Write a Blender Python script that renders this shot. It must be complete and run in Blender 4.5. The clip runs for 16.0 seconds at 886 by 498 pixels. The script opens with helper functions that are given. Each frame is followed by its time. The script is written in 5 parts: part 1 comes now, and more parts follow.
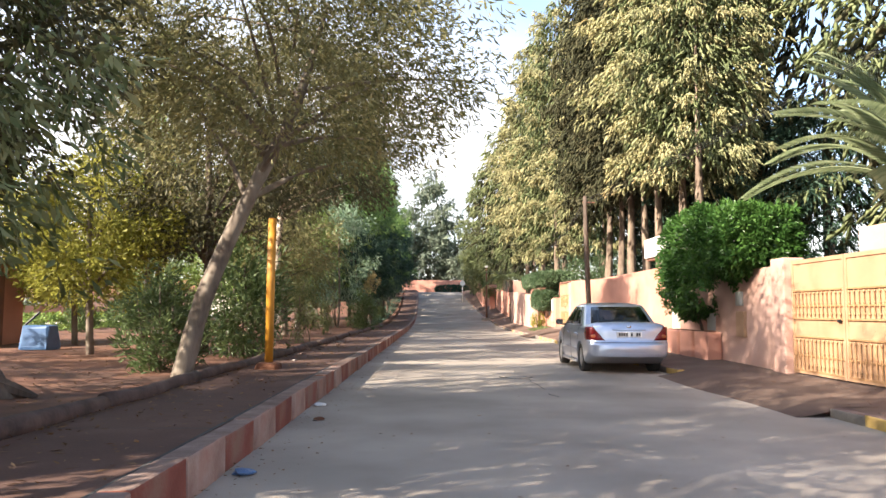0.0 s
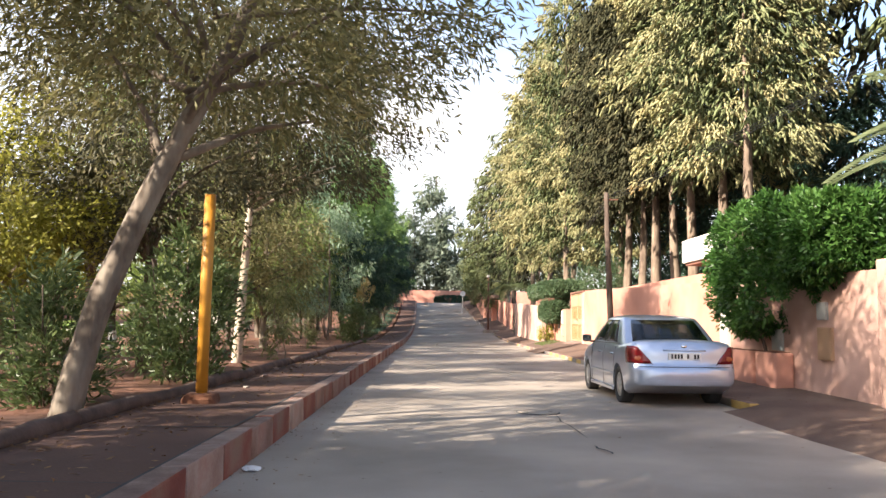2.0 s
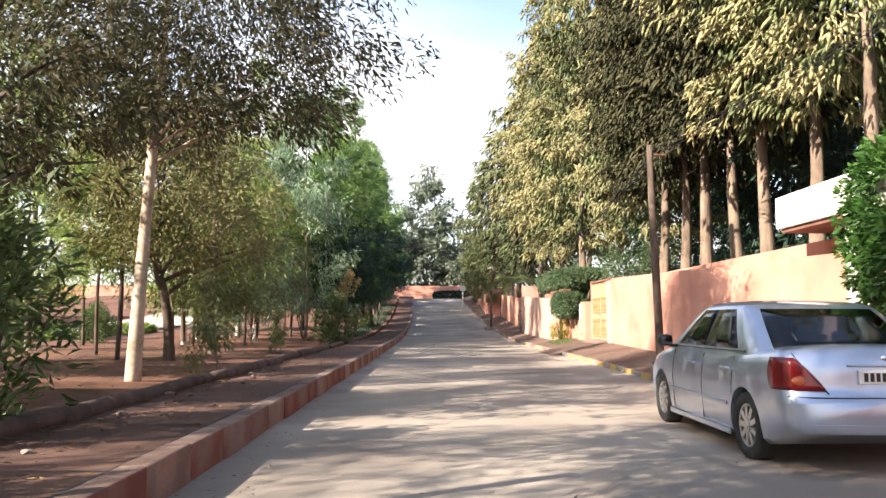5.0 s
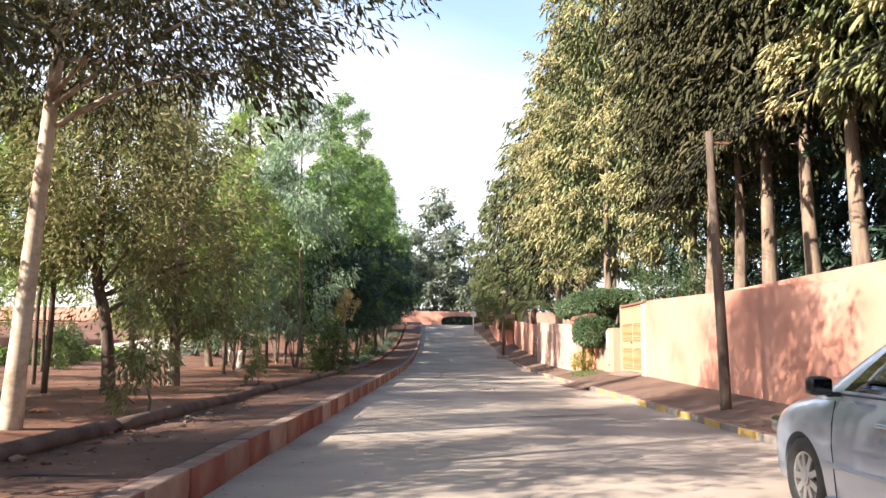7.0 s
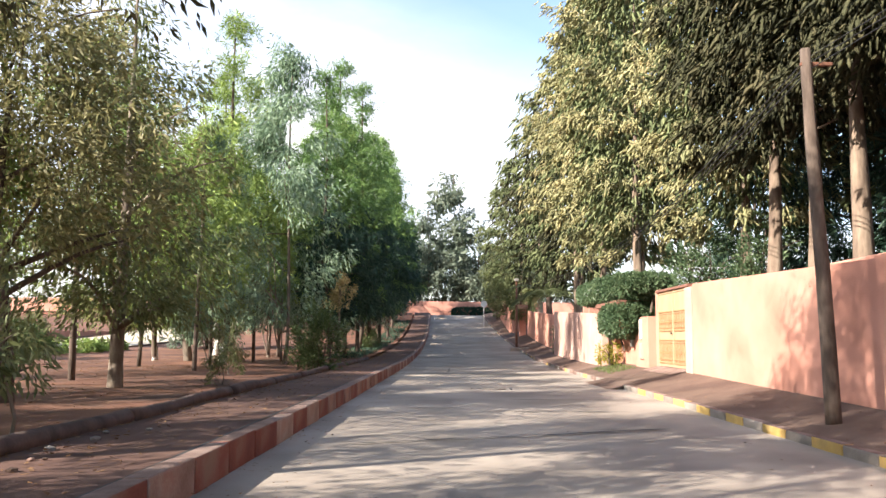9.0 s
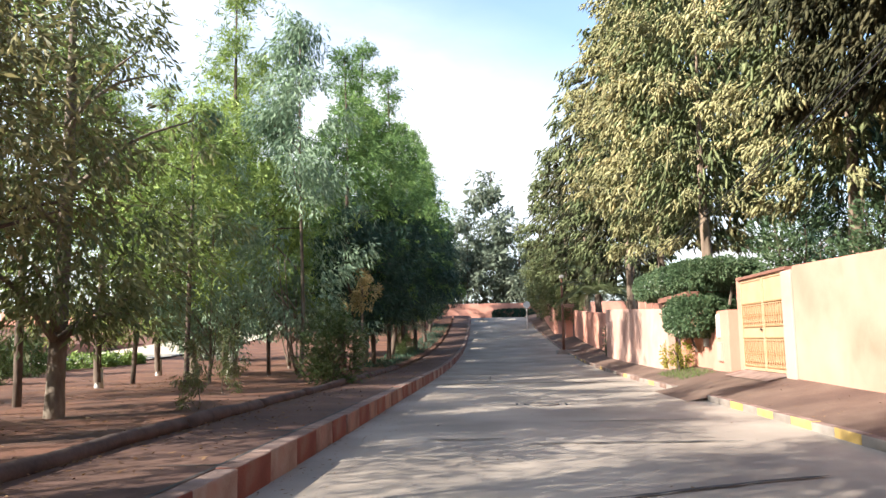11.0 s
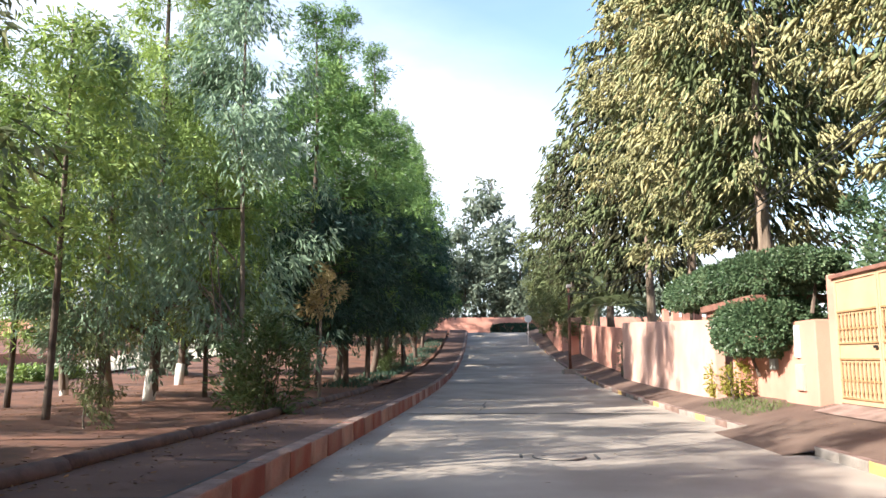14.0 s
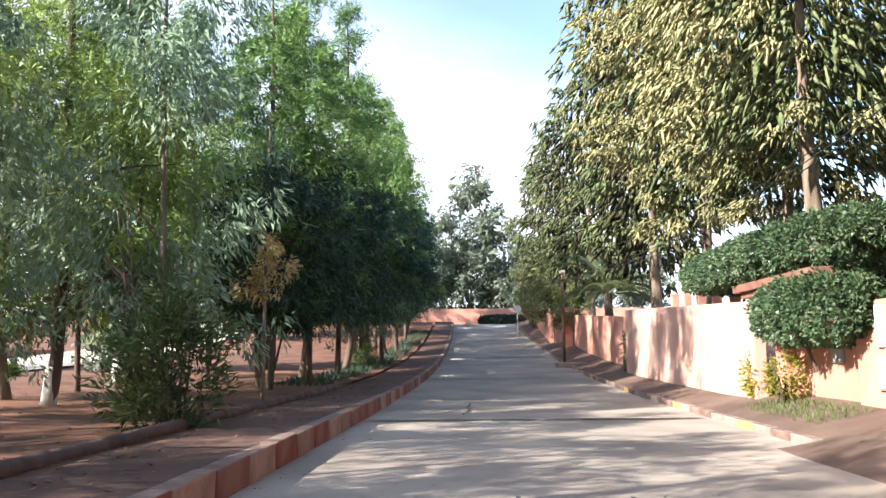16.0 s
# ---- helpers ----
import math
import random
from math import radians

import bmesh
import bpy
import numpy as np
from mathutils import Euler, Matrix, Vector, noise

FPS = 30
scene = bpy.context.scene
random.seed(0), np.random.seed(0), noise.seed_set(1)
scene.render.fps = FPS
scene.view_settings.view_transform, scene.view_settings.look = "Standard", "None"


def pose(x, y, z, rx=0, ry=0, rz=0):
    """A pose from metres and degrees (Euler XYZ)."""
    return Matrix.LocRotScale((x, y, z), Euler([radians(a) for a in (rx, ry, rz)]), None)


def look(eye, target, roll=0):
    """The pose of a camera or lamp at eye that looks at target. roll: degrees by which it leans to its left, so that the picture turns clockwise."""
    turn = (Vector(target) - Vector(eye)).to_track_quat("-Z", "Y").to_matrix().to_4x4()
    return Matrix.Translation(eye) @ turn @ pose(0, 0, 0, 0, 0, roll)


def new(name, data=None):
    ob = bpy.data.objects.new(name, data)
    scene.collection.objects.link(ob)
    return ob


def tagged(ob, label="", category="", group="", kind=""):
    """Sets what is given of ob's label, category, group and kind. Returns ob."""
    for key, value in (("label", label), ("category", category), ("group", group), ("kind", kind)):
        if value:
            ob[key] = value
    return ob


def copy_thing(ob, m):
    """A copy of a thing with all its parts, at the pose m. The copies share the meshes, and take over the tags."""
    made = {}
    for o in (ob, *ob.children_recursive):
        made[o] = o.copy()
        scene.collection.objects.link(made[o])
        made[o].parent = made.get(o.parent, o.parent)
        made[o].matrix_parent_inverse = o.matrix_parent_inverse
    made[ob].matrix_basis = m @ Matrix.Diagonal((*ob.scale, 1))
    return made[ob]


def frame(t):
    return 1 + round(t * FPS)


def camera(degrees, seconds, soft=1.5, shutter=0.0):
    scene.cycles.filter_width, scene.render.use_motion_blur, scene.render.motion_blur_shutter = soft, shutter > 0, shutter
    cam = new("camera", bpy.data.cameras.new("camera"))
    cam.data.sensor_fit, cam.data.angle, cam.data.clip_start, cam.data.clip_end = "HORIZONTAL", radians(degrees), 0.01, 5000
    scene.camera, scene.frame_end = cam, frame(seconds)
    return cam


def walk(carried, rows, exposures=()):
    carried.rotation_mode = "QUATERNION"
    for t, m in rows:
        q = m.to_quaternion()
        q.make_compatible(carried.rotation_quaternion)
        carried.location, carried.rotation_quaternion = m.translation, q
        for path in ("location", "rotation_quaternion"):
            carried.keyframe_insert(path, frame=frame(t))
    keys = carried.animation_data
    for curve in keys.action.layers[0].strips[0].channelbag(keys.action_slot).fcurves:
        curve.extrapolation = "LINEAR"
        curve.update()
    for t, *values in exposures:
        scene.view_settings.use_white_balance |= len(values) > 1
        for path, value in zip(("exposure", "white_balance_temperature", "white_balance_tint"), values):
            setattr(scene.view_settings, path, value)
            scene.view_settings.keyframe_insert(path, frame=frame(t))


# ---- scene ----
cam = camera(60.0, 16.0)
METRES, EYE, TILT, LEAN, TURN = 30.0, 1.28, -2.29, 0.0, -0.63
ROWS = [
    (0.0, 0.0, 0.0, 0.0, -0.03, 6.89, -0.27),
    (0.5, -0.0007, 0.0291, 0.0012, -0.02, 7.19, -0.65),
    (1.0, -0.001, 0.0621, 0.0035, 0.16, 7.59, -1.01),
    (1.5, -0.0005, 0.0892, 0.0043, 0.11, 7.73, -1.52),
    (2.0, -0.0003, 0.1207, 0.0056, -0.12, 7.72, -0.77),
    (2.5, 0.0005, 0.1546, 0.0067, -0.39, 7.89, -1.82),
    (3.0, 0.0019, 0.1897, 0.0079, -0.23, 6.78, -0.2),
    (3.5, 0.0023, 0.2159, 0.0078, -0.52, 6.74, -1.15),
    (4.0, 0.0035, 0.2511, 0.0095, -0.38, 6.69, -0.08),
    (6.5, 0.0073, 0.405, 0.0163, 0.49, 9.4, -0.58),
    (7.0, 0.0076, 0.4385, 0.0175, 0.66, 9.51, -0.72),
    (7.5, 0.0075, 0.4684, 0.0187, 0.73, 9.32, -0.89),
    (8.0, 0.0081, 0.4994, 0.0201, 0.75, 9.16, -0.81),
    (10.5, 0.0097, 0.6586, 0.0266, 3.76, 8.61, 0.16),
    (11.0, 0.0103, 0.689, 0.0283, 4.64, 9.16, 0.66),
    (11.5, 0.0103, 0.7197, 0.0298, 4.9, 9.82, 0.69),
    (12.0, 0.0104, 0.7508, 0.0307, 4.96, 10.1, 0.67),
    (12.5, 0.0102, 0.7812, 0.0323, 4.98, 10.17, 0.36),
    (13.0, 0.0102, 0.8129, 0.0334, 4.92, 10.34, 0.07),
    (13.5, 0.0105, 0.8433, 0.0345, 4.79, 10.42, -0.08),
    (14.0, 0.0103, 0.8737, 0.0357, 4.52, 10.33, -0.2),
    (14.5, 0.0107, 0.9057, 0.0368, 4.18, 10.27, -0.26),
    (15.0, 0.0104, 0.9368, 0.038, 3.88, 10.15, -0.21),
    (15.5, 0.0104, 0.9676, 0.039, 3.72, 10.0, -0.02),
    (16.0, 0.0102, 0.999, 0.0399, 3.67, 9.85, 0.15),
]
walk(cam, [(t, pose(0, 0, EYE, TILT, LEAN, TURN) @ pose(METRES * x, METRES * y, METRES * z, 90 + pitch, roll, yaw)) for t, x, y, z, yaw, pitch, roll in ROWS],
     [(0.0, 1.78, 6950, 12), (4.0, 1.65, 6950, 13), (7.0, 1.69, 6800, 13), (10.5, 1.55, 6500, 10), (13.0, 1.55, 6350, 9), (16.0, 1.72, 6250, 10)])

# ---- light ----
SUN_ELEV, SUN_AZ = 30.0, 122.0      # azimuth: degrees from +y towards -x, where the sun stands
world = bpy.data.worlds.new("world")
scene.world = world
world.use_nodes = True
wn, wl = world.node_tree.nodes, world.node_tree.links
sky = wn.new("ShaderNodeTexSky")
sky.sky_type, sky.sun_disc = "NISHITA", False
sky.sun_elevation, sky.sun_rotation = radians(SUN_ELEV), radians(-SUN_AZ)
sky.air_density, sky.dust_density, sky.ozone_density = 1.0, 1.3, 2.4
wn["Background"].inputs["Strength"].default_value = 0.135
# thin white cloud, thick towards the horizon
cn, cc, cr, cm = wn.new("ShaderNodeTexNoise"), wn.new("ShaderNodeTexCoord"), wn.new("ShaderNodeMapRange"), wn.new("ShaderNodeMixRGB")
cs = wn.new("ShaderNodeMapping")
cs.inputs["Scale"].default_value = (1.0, 1.0, 2.6)
wl.new(cc.outputs["Generated"], cs.inputs["Vector"])
wl.new(cs.outputs[0], cn.inputs["Vector"])
cn.inputs["Scale"].default_value, cn.inputs["Detail"].default_value, cn.inputs["Roughness"].default_value = 2.2, 7, 0.55
cr.inputs["From Min"].default_value, cr.inputs["From Max"].default_value = 0.36, 0.60
cr.inputs["To Min"].default_value, cr.inputs["To Max"].default_value = 0.35, 0.95
wl.new(cn.outputs["Fac"], cr.inputs["Value"])
sx_, zr, mu = wn.new("ShaderNodeSeparateXYZ"), wn.new("ShaderNodeMapRange"), wn.new("ShaderNodeMath")
wl.new(cc.outputs["Generated"], sx_.inputs[0])
side = wn.new("ShaderNodeMath")
side.operation, side.inputs[1].default_value = "MULTIPLY_ADD", 0.4
wl.new(sx_.outputs["X"], side.inputs[0])
wl.new(sx_.outputs["Z"], side.inputs[2])
wl.new(side.outputs[0], zr.inputs["Value"])
for key, val in (("From Min", 0.22), ("From Max", 0.42), ("To Min", 1.0), ("To Max", 0.1)):
    zr.inputs[key].default_value = val
mu.operation = "MULTIPLY"
wl.new(cr.outputs[0], mu.inputs[0])
wl.new(zr.outputs[0], mu.inputs[1])
wl.new(mu.outputs[0], cm.inputs["Fac"])
wl.new(sky.outputs[0], cm.inputs["Color1"])
cm.inputs["Color2"].default_value = (4.4, 4.4, 4.5, 1)
wl.new(cm.outputs[0], wn["Background"].inputs["Color"])
az, el = radians(SUN_AZ), radians(SUN_ELEV)
to_sun = Vector((-math.sin(az) * math.cos(el), math.cos(az) * math.cos(el), math.sin(el)))
lamp = bpy.data.lights.new("sun", "SUN")
lamp.energy, lamp.angle, lamp.color = 5.0, radians(0.6), (1.0, 0.925, 0.84)
sun = new("sun", lamp)
sun.matrix_world = look(to_sun * 100, (0, 0, 0))


# ---- materials ----
def surface(name, colors, scale=3.0, rough=0.85, bump=0.3, grain=60.0, metal=0.0, island=False, obj_random=0.0, stain=None, stretch=(1, 1, 1), coords="Object"):
    """Colours mixed by two scales of noise, fine relief, and stains."""
    m = bpy.data.materials.new(name)
    m.use_nodes = True
    n, l = m.node_tree.nodes, m.node_tree.links
    b = n["Principled BSDF"]
    b.inputs["Roughness"].default_value, b.inputs["Metallic"].default_value = rough, metal
    tc, mp = n.new("ShaderNodeTexCoord"), n.new("ShaderNodeMapping")
    mp.inputs["Scale"].default_value = stretch
    l.new(tc.outputs[coords], mp.inputs["Vector"])
    big, fine = n.new("ShaderNodeTexNoise"), n.new("ShaderNodeTexNoise")
    big.inputs["Scale"].default_value, big.inputs["Detail"].default_value = scale, 6
    fine.inputs["Scale"].default_value, fine.inputs["Detail"].default_value = grain, 3
    for t in (big, fine):
        l.new(mp.outputs[0], t.inputs["Vector"])
    mix = n.new("ShaderNodeMath")
    mix.operation = "MULTIPLY_ADD"
    mix.inputs[1].default_value = 0.35
    l.new(fine.outputs["Fac"], mix.inputs[0])
    sub = n.new("ShaderNodeMath")
    sub.operation = "MULTIPLY_ADD"
    sub.inputs[1].default_value, sub.inputs[2].default_value = 1.3, -0.32
    l.new(big.outputs["Fac"], sub.inputs[0])
    l.new(sub.outputs[0], mix.inputs[2])
    fac = mix.outputs[0]
    if island or obj_random:
        r = n.new("ShaderNodeNewGeometry" if island else "ShaderNodeObjectInfo")
        a = n.new("ShaderNodeMath")
        a.operation = "MULTIPLY_ADD"
        a.inputs[1].default_value = obj_random or 0.5
        l.new(r.outputs["Random Per Island" if island else "Random"], a.inputs[0])
        s2 = n.new("ShaderNodeMath")
        s2.operation = "SUBTRACT"
        s2.inputs[1].default_value = (obj_random or 0.5) / 2
        l.new(fac, s2.inputs[0])
        l.new(s2.outputs[0], a.inputs[2])
        fac = a.outputs[0]
    ramp = n.new("ShaderNodeValToRGB")
    e = ramp.color_ramp.elements
    for i, c in enumerate(colors):
        p = 0.25 + 0.6 * i / max(1, len(colors) - 1)
        if i < 2:
            e[i].position, e[i].color = p, (*c, 1)
        else:
            e.new(p).color = (*c, 1)
    l.new(fac, ramp.inputs[0])
    out = ramp.outputs[0]
    if stain:
        colour, size, lo, hi, amount = stain
        sn, mr, mx = n.new("ShaderNodeTexNoise"), n.new("ShaderNodeMapRange"), n.new("ShaderNodeMixRGB")
        sn.inputs["Scale"].default_value, sn.inputs["Detail"].default_value = size, 8
        sn.inputs["Distortion"].default_value = 0.6
        l.new(tc.outputs[coords], sn.inputs["Vector"])
        mr.inputs["From Min"].default_value, mr.inputs["From Max"].default_value, mr.inputs["To Max"].default_value = lo, hi, amount
        l.new(sn.outputs["Fac"], mr.inputs["Value"])
        l.new(mr.outputs[0], mx.inputs["Fac"])
        l.new(out, mx.inputs["Color1"])
        mx.inputs["Color2"].default_value = (*colour, 1)
        out = mx.outputs[0]
    l.new(out, b.inputs["Base Color"])
    if bump:
        bp = n.new("ShaderNodeBump")
        bp.inputs["Strength"].default_value, bp.inputs["Distance"].default_value = bump, 0.02
        l.new(mix.outputs[0], bp.inputs["Height"])
        l.new(bp.outputs[0], b.inputs["Normal"])
    return m


def foliage(name, colors, through_light=0.3, rough=0.55, patch=0.5, leafy=0.5, patch_size=0.7, relief=0.0):
    """Leaves: colour by leaf and by patch of the crown, with light passing through them."""
    m = bpy.data.materials.new(name)
    m.use_nodes = True
    n, l = m.node_tree.nodes, m.node_tree.links
    b, out = n["Principled BSDF"], n["Material Output"]
    b.inputs["Roughness"].default_value = rough
    b.inputs["Specular IOR Level"].default_value = 0.3
    g, tc, nz, a, ramp = n.new("ShaderNodeNewGeometry"), n.new("ShaderNodeTexCoord"), n.new("ShaderNodeTexNoise"), n.new("ShaderNodeMath"), n.new("ShaderNodeValToRGB")
    oi = n.new("ShaderNodeObjectInfo")
    add = n.new("ShaderNodeVectorMath")
    add.operation = "ADD"
    l.new(tc.outputs["Object"], add.inputs[0])
    l.new(oi.outputs["Location"], add.inputs[1])
    nz.inputs["Scale"].default_value, nz.inputs["Detail"].default_value = patch_size, 4
    l.new(add.outputs[0], nz.inputs["Vector"])
    a.operation = "MULTIPLY_ADD"
    a.inputs[1].default_value = leafy
    l.new(g.outputs["Random Per Island"], a.inputs[0])
    b2 = n.new("ShaderNodeMath")
    b2.operation = "MULTIPLY_ADD"
    b2.inputs[1].default_value, b2.inputs[2].default_value = 2.0 * patch, 0.5 - leafy / 2 - patch
    l.new(nz.outputs["Fac"], b2.inputs[0])
    l.new(b2.outputs[0], a.inputs[2])
    e = ramp.color_ramp.elements
    for i, c in enumerate(colors):
        p = 0.1 + 0.8 * i / max(1, len(colors) - 1)
        if i < 2:
            e[i].position, e[i].color = p, (*c, 1)
        else:
            e.new(p).color = (*c, 1)
    l.new(a.outputs[0], ramp.inputs[0])
    l.new(ramp.outputs[0], b.inputs["Base Color"])
    if relief:
        fine, bp = n.new("ShaderNodeTexNoise"), n.new("ShaderNodeBump")
        fine.inputs["Scale"].default_value, fine.inputs["Detail"].default_value = 30, 4
        l.new(tc.outputs["Object"], fine.inputs["Vector"])
        bp.inputs["Strength"].default_value, bp.inputs["Distance"].default_value = relief, 0.06
        l.new(fine.outputs["Fac"], bp.inputs["Height"])
        l.new(bp.outputs[0], b.inputs["Normal"])
        mul, gain = n.new("ShaderNodeMixRGB"), n.new("ShaderNodeMapRange")
        gain.inputs["From Min"].default_value, gain.inputs["From Max"].default_value = 0.3, 0.7
        gain.inputs["To Min"].default_value, gain.inputs["To Max"].default_value = 0.6, 1.3
        l.new(fine.outputs["Fac"], gain.inputs["Value"])
        mul.blend_type, mul.inputs["Fac"].default_value = "MULTIPLY", 1.0
        l.new(ramp.outputs[0], mul.inputs["Color1"])
        l.new(gain.outputs[0], mul.inputs["Color2"])
        l.new(mul.outputs[0], b.inputs["Base Color"])
    tr, mx = n.new("ShaderNodeBsdfTranslucent"), n.new("ShaderNodeMixShader")
    l.new(ramp.outputs[0], tr.inputs["Color"])
    mx.inputs["Fac"].default_value = through_light
    l.new(b.outputs[0], mx.inputs[1])
    l.new(tr.outputs[0], mx.inputs[2])
    l.new(mx.outputs[0], out.inputs["Surface"])
    return m


def glass(name, tint, rough=0.03):
    m = bpy.data.materials.new(name)
    m.use_nodes = True
    b = m.node_tree.nodes["Principled BSDF"]
    b.inputs["Base Color"].default_value = (*tint, 1)
    b.inputs["Roughness"].default_value = rough
    b.inputs["Transmission Weight"].default_value = 1.0
    b.inputs["IOR"].default_value = 1.45
    return m


ASPHALT = surface("asphalt", [(0.229, 0.19, 0.153), (0.332, 0.281, 0.227), (0.435, 0.369, 0.297)], 0.5, 0.9, 0.35, 90, stain=((0.28, 0.24, 0.19), 0.35, 0.52, 0.75, 0.6))
PATCH = surface("asphalt_patch", [(0.03, 0.029, 0.028), (0.07, 0.067, 0.064)], 3, 0.9, 0.3, 90)
EARTH = surface("earth", [(0.0725, 0.0302, 0.016), (0.145, 0.057, 0.0287), (0.217, 0.101, 0.0541)], 0.8, 0.95, 0.6, 25, stain=((0.05, 0.03, 0.02), 1.2, 0.5, 0.75, 0.6))
PAVING = surface("pavement_concrete", [(0.0729, 0.0347, 0.0237), (0.107, 0.0528, 0.0361), (0.171, 0.0935, 0.0655)], 0.9, 0.92, 0.4, 40, stain=((0.10, 0.05, 0.03), 0.9, 0.5, 0.7, 0.6))
SIDEWALK = surface("sidewalk_earth", [(0.0768, 0.0448, 0.032), (0.122, 0.0768, 0.0544), (0.166, 0.115, 0.0835)], 0.9, 0.95, 0.5, 40)
RENDER_WALL = surface("salmon_render", [(0.44, 0.196, 0.134), (0.54, 0.258, 0.185), (0.6, 0.309, 0.224)], 0.7, 0.9, 0.25, 45, stain=((0.33, 0.13, 0.08), 0.9, 0.55, 0.8, 0.5))
PEACH_WALL = surface("peach_render", [(0.46, 0.264, 0.2), (0.539, 0.334, 0.264), (0.579, 0.38, 0.31)], 0.7, 0.9, 0.25, 45, stain=((0.38, 0.19, 0.12), 0.8, 0.55, 0.8, 0.5))
WHITE_WALL = surface("white_render", [(0.62, 0.56, 0.5), (0.74, 0.69, 0.63)], 1.2, 0.9, 0.2, 40)
BARK = surface("bark", [(0.05, 0.035, 0.025), (0.11, 0.08, 0.06), (0.18, 0.135, 0.10)], 5, 0.95, 0.9, 30, stretch=(1, 1, 0.25))
PALE_BARK = surface("pale_bark", [(0.0936, 0.0686, 0.0499), (0.187, 0.15, 0.112), (0.262, 0.225, 0.174)], 4, 0.9, 0.6, 26, stretch=(1, 1, 0.3))
WHITE_BARK = surface("white_bark", [(0.312, 0.226, 0.158), (0.492, 0.406, 0.302), (0.59, 0.515, 0.403)], 2.5, 0.85, 0.4, 20, stain=((0.22, 0.13, 0.08), 2.2, 0.54, 0.7, 0.7))
LIME = surface("limewash", [(0.5, 0.46, 0.4), (0.7, 0.66, 0.6)], 6, 0.9, 0.5, 30)
YELLOW = surface("yellow_paint", [(0.45, 0.19, 0.02), (0.58, 0.27, 0.03)], 3, 0.5, 0.1, 40)
KERB_RED = surface("kerb_red", [(0.149, 0.0382, 0.0254), (0.202, 0.0604, 0.0382), (0.216, 0.121, 0.0892)], 3, 0.85, 0.4, 40, obj_random=0.35, stain=((0.2, 0.13, 0.09), 3, 0.5, 0.75, 0.7))
KERB_WHITE = surface("kerb_white", [(0.184, 0.102, 0.0749), (0.275, 0.182, 0.143), (0.359, 0.278, 0.228)], 3, 0.85, 0.4, 40, obj_random=0.4, stain=((0.3, 0.12, 0.08), 3, 0.5, 0.75, 0.7))
KERB_YELLOW = surface("kerb_yellow", [(0.42, 0.27, 0.08), (0.58, 0.40, 0.12)], 3, 0.85, 0.4, 40, obj_random=0.35, stain=((0.25, 0.2, 0.13), 3, 0.5, 0.75, 0.7))
KERB_FADED = surface("kerb_faded_red", [(0.17, 0.0638, 0.0442), (0.212, 0.106, 0.0782), (0.281, 0.187, 0.149)], 2.5, 0.88, 0.4, 40, obj_random=0.35, stain=((0.17, 0.1, 0.07), 3, 0.48, 0.72, 0.7))
KERB_TOP = surface("kerb_dusty_top", [(0.133, 0.0795, 0.0593), (0.212, 0.138, 0.108), (0.282, 0.202, 0.164)], 4, 0.92, 0.4, 40, obj_random=0.3)
KERB_GREY = surface("kerb_grey", [(0.2, 0.17, 0.14), (0.32, 0.28, 0.24)], 3, 0.9, 0.4, 40, obj_random=0.35)
CYPRESS_BARK = surface("cypress_bark", [(0.10, 0.07, 0.05), (0.21, 0.155, 0.11), (0.32, 0.25, 0.18)], 5, 0.95, 0.9, 30, stretch=(1, 1, 0.25))
CYPRESS_LEAF = foliage("cypress_leaf", [(0.177, 0.194, 0.0893), (0.356, 0.36, 0.177), (0.543, 0.495, 0.255), (0.693, 0.503, 0.254)], 0.34, 0.85, patch=0.5, leafy=0.2, patch_size=0.5, relief=0.35)
# darker copy of cypress_leaf, for far trees and painted shade inside near crowns
FAR_INNER_CYPRESS = foliage("far_inner_cypress_leaf", [(0.109, 0.142, 0.0621), (0.217, 0.258, 0.117), (0.354, 0.375, 0.18)], 0.34, 0.85, patch=0.8, leafy=0.25, relief=0.35)
# cypress leaf darkened so that the colour itself carries the crowns' shade
SHADED_CYPRESS = foliage("shaded_cypress_leaf", [(0.0443, 0.0481, 0.0254), (0.0886, 0.0911, 0.0443), (0.165, 0.146, 0.0759)], 0.34, 0.85, patch=0.7, leafy=0.35, relief=0.35)
OLEANDER_LEAF = foliage("oleander_leaf", [(0.0429, 0.0716, 0.0246), (0.0968, 0.143, 0.0527), (0.182, 0.229, 0.0915)], 0.3, 0.4)
DRY_LEAF = foliage("dry_leaf", [(0.26, 0.19, 0.07), (0.42, 0.33, 0.15), (0.52, 0.43, 0.22)], 0.4)
LITTER = foliage("fallen_leaf", [(0.07, 0.035, 0.018), (0.17, 0.085, 0.035), (0.32, 0.2, 0.1)], 0.1, 0.8)
GRASS = foliage("grass_blade", [(0.056, 0.088, 0.024), (0.112, 0.16, 0.048), (0.176, 0.208, 0.08)], 0.35)
GUM_LEAF = foliage("gum_leaf", [(0.0821, 0.11, 0.0401), (0.174, 0.204, 0.0802), (0.311, 0.313, 0.148)], 0.28)
WILLOW_LEAF = foliage("grey_green_leaf", [(0.104, 0.17, 0.0998), (0.207, 0.298, 0.183), (0.346, 0.442, 0.3)], 0.28)
# paled and greyed: distance haze is put into the leaf colour
HAZED_LEAF = foliage("haze_greyed_leaf", [(0.09, 0.12, 0.0825), (0.165, 0.203, 0.143), (0.255, 0.285, 0.21)], 0.35, 0.7)
PINE_LEAF = foliage("pine_needles", [(0.103, 0.159, 0.0478), (0.23, 0.324, 0.0867), (0.422, 0.522, 0.135)], 0.28)
CONIFER_LEAF = foliage("conifer_leaf", [(0.0575, 0.114, 0.0392), (0.132, 0.234, 0.07), (0.27, 0.396, 0.112)], 0.25)
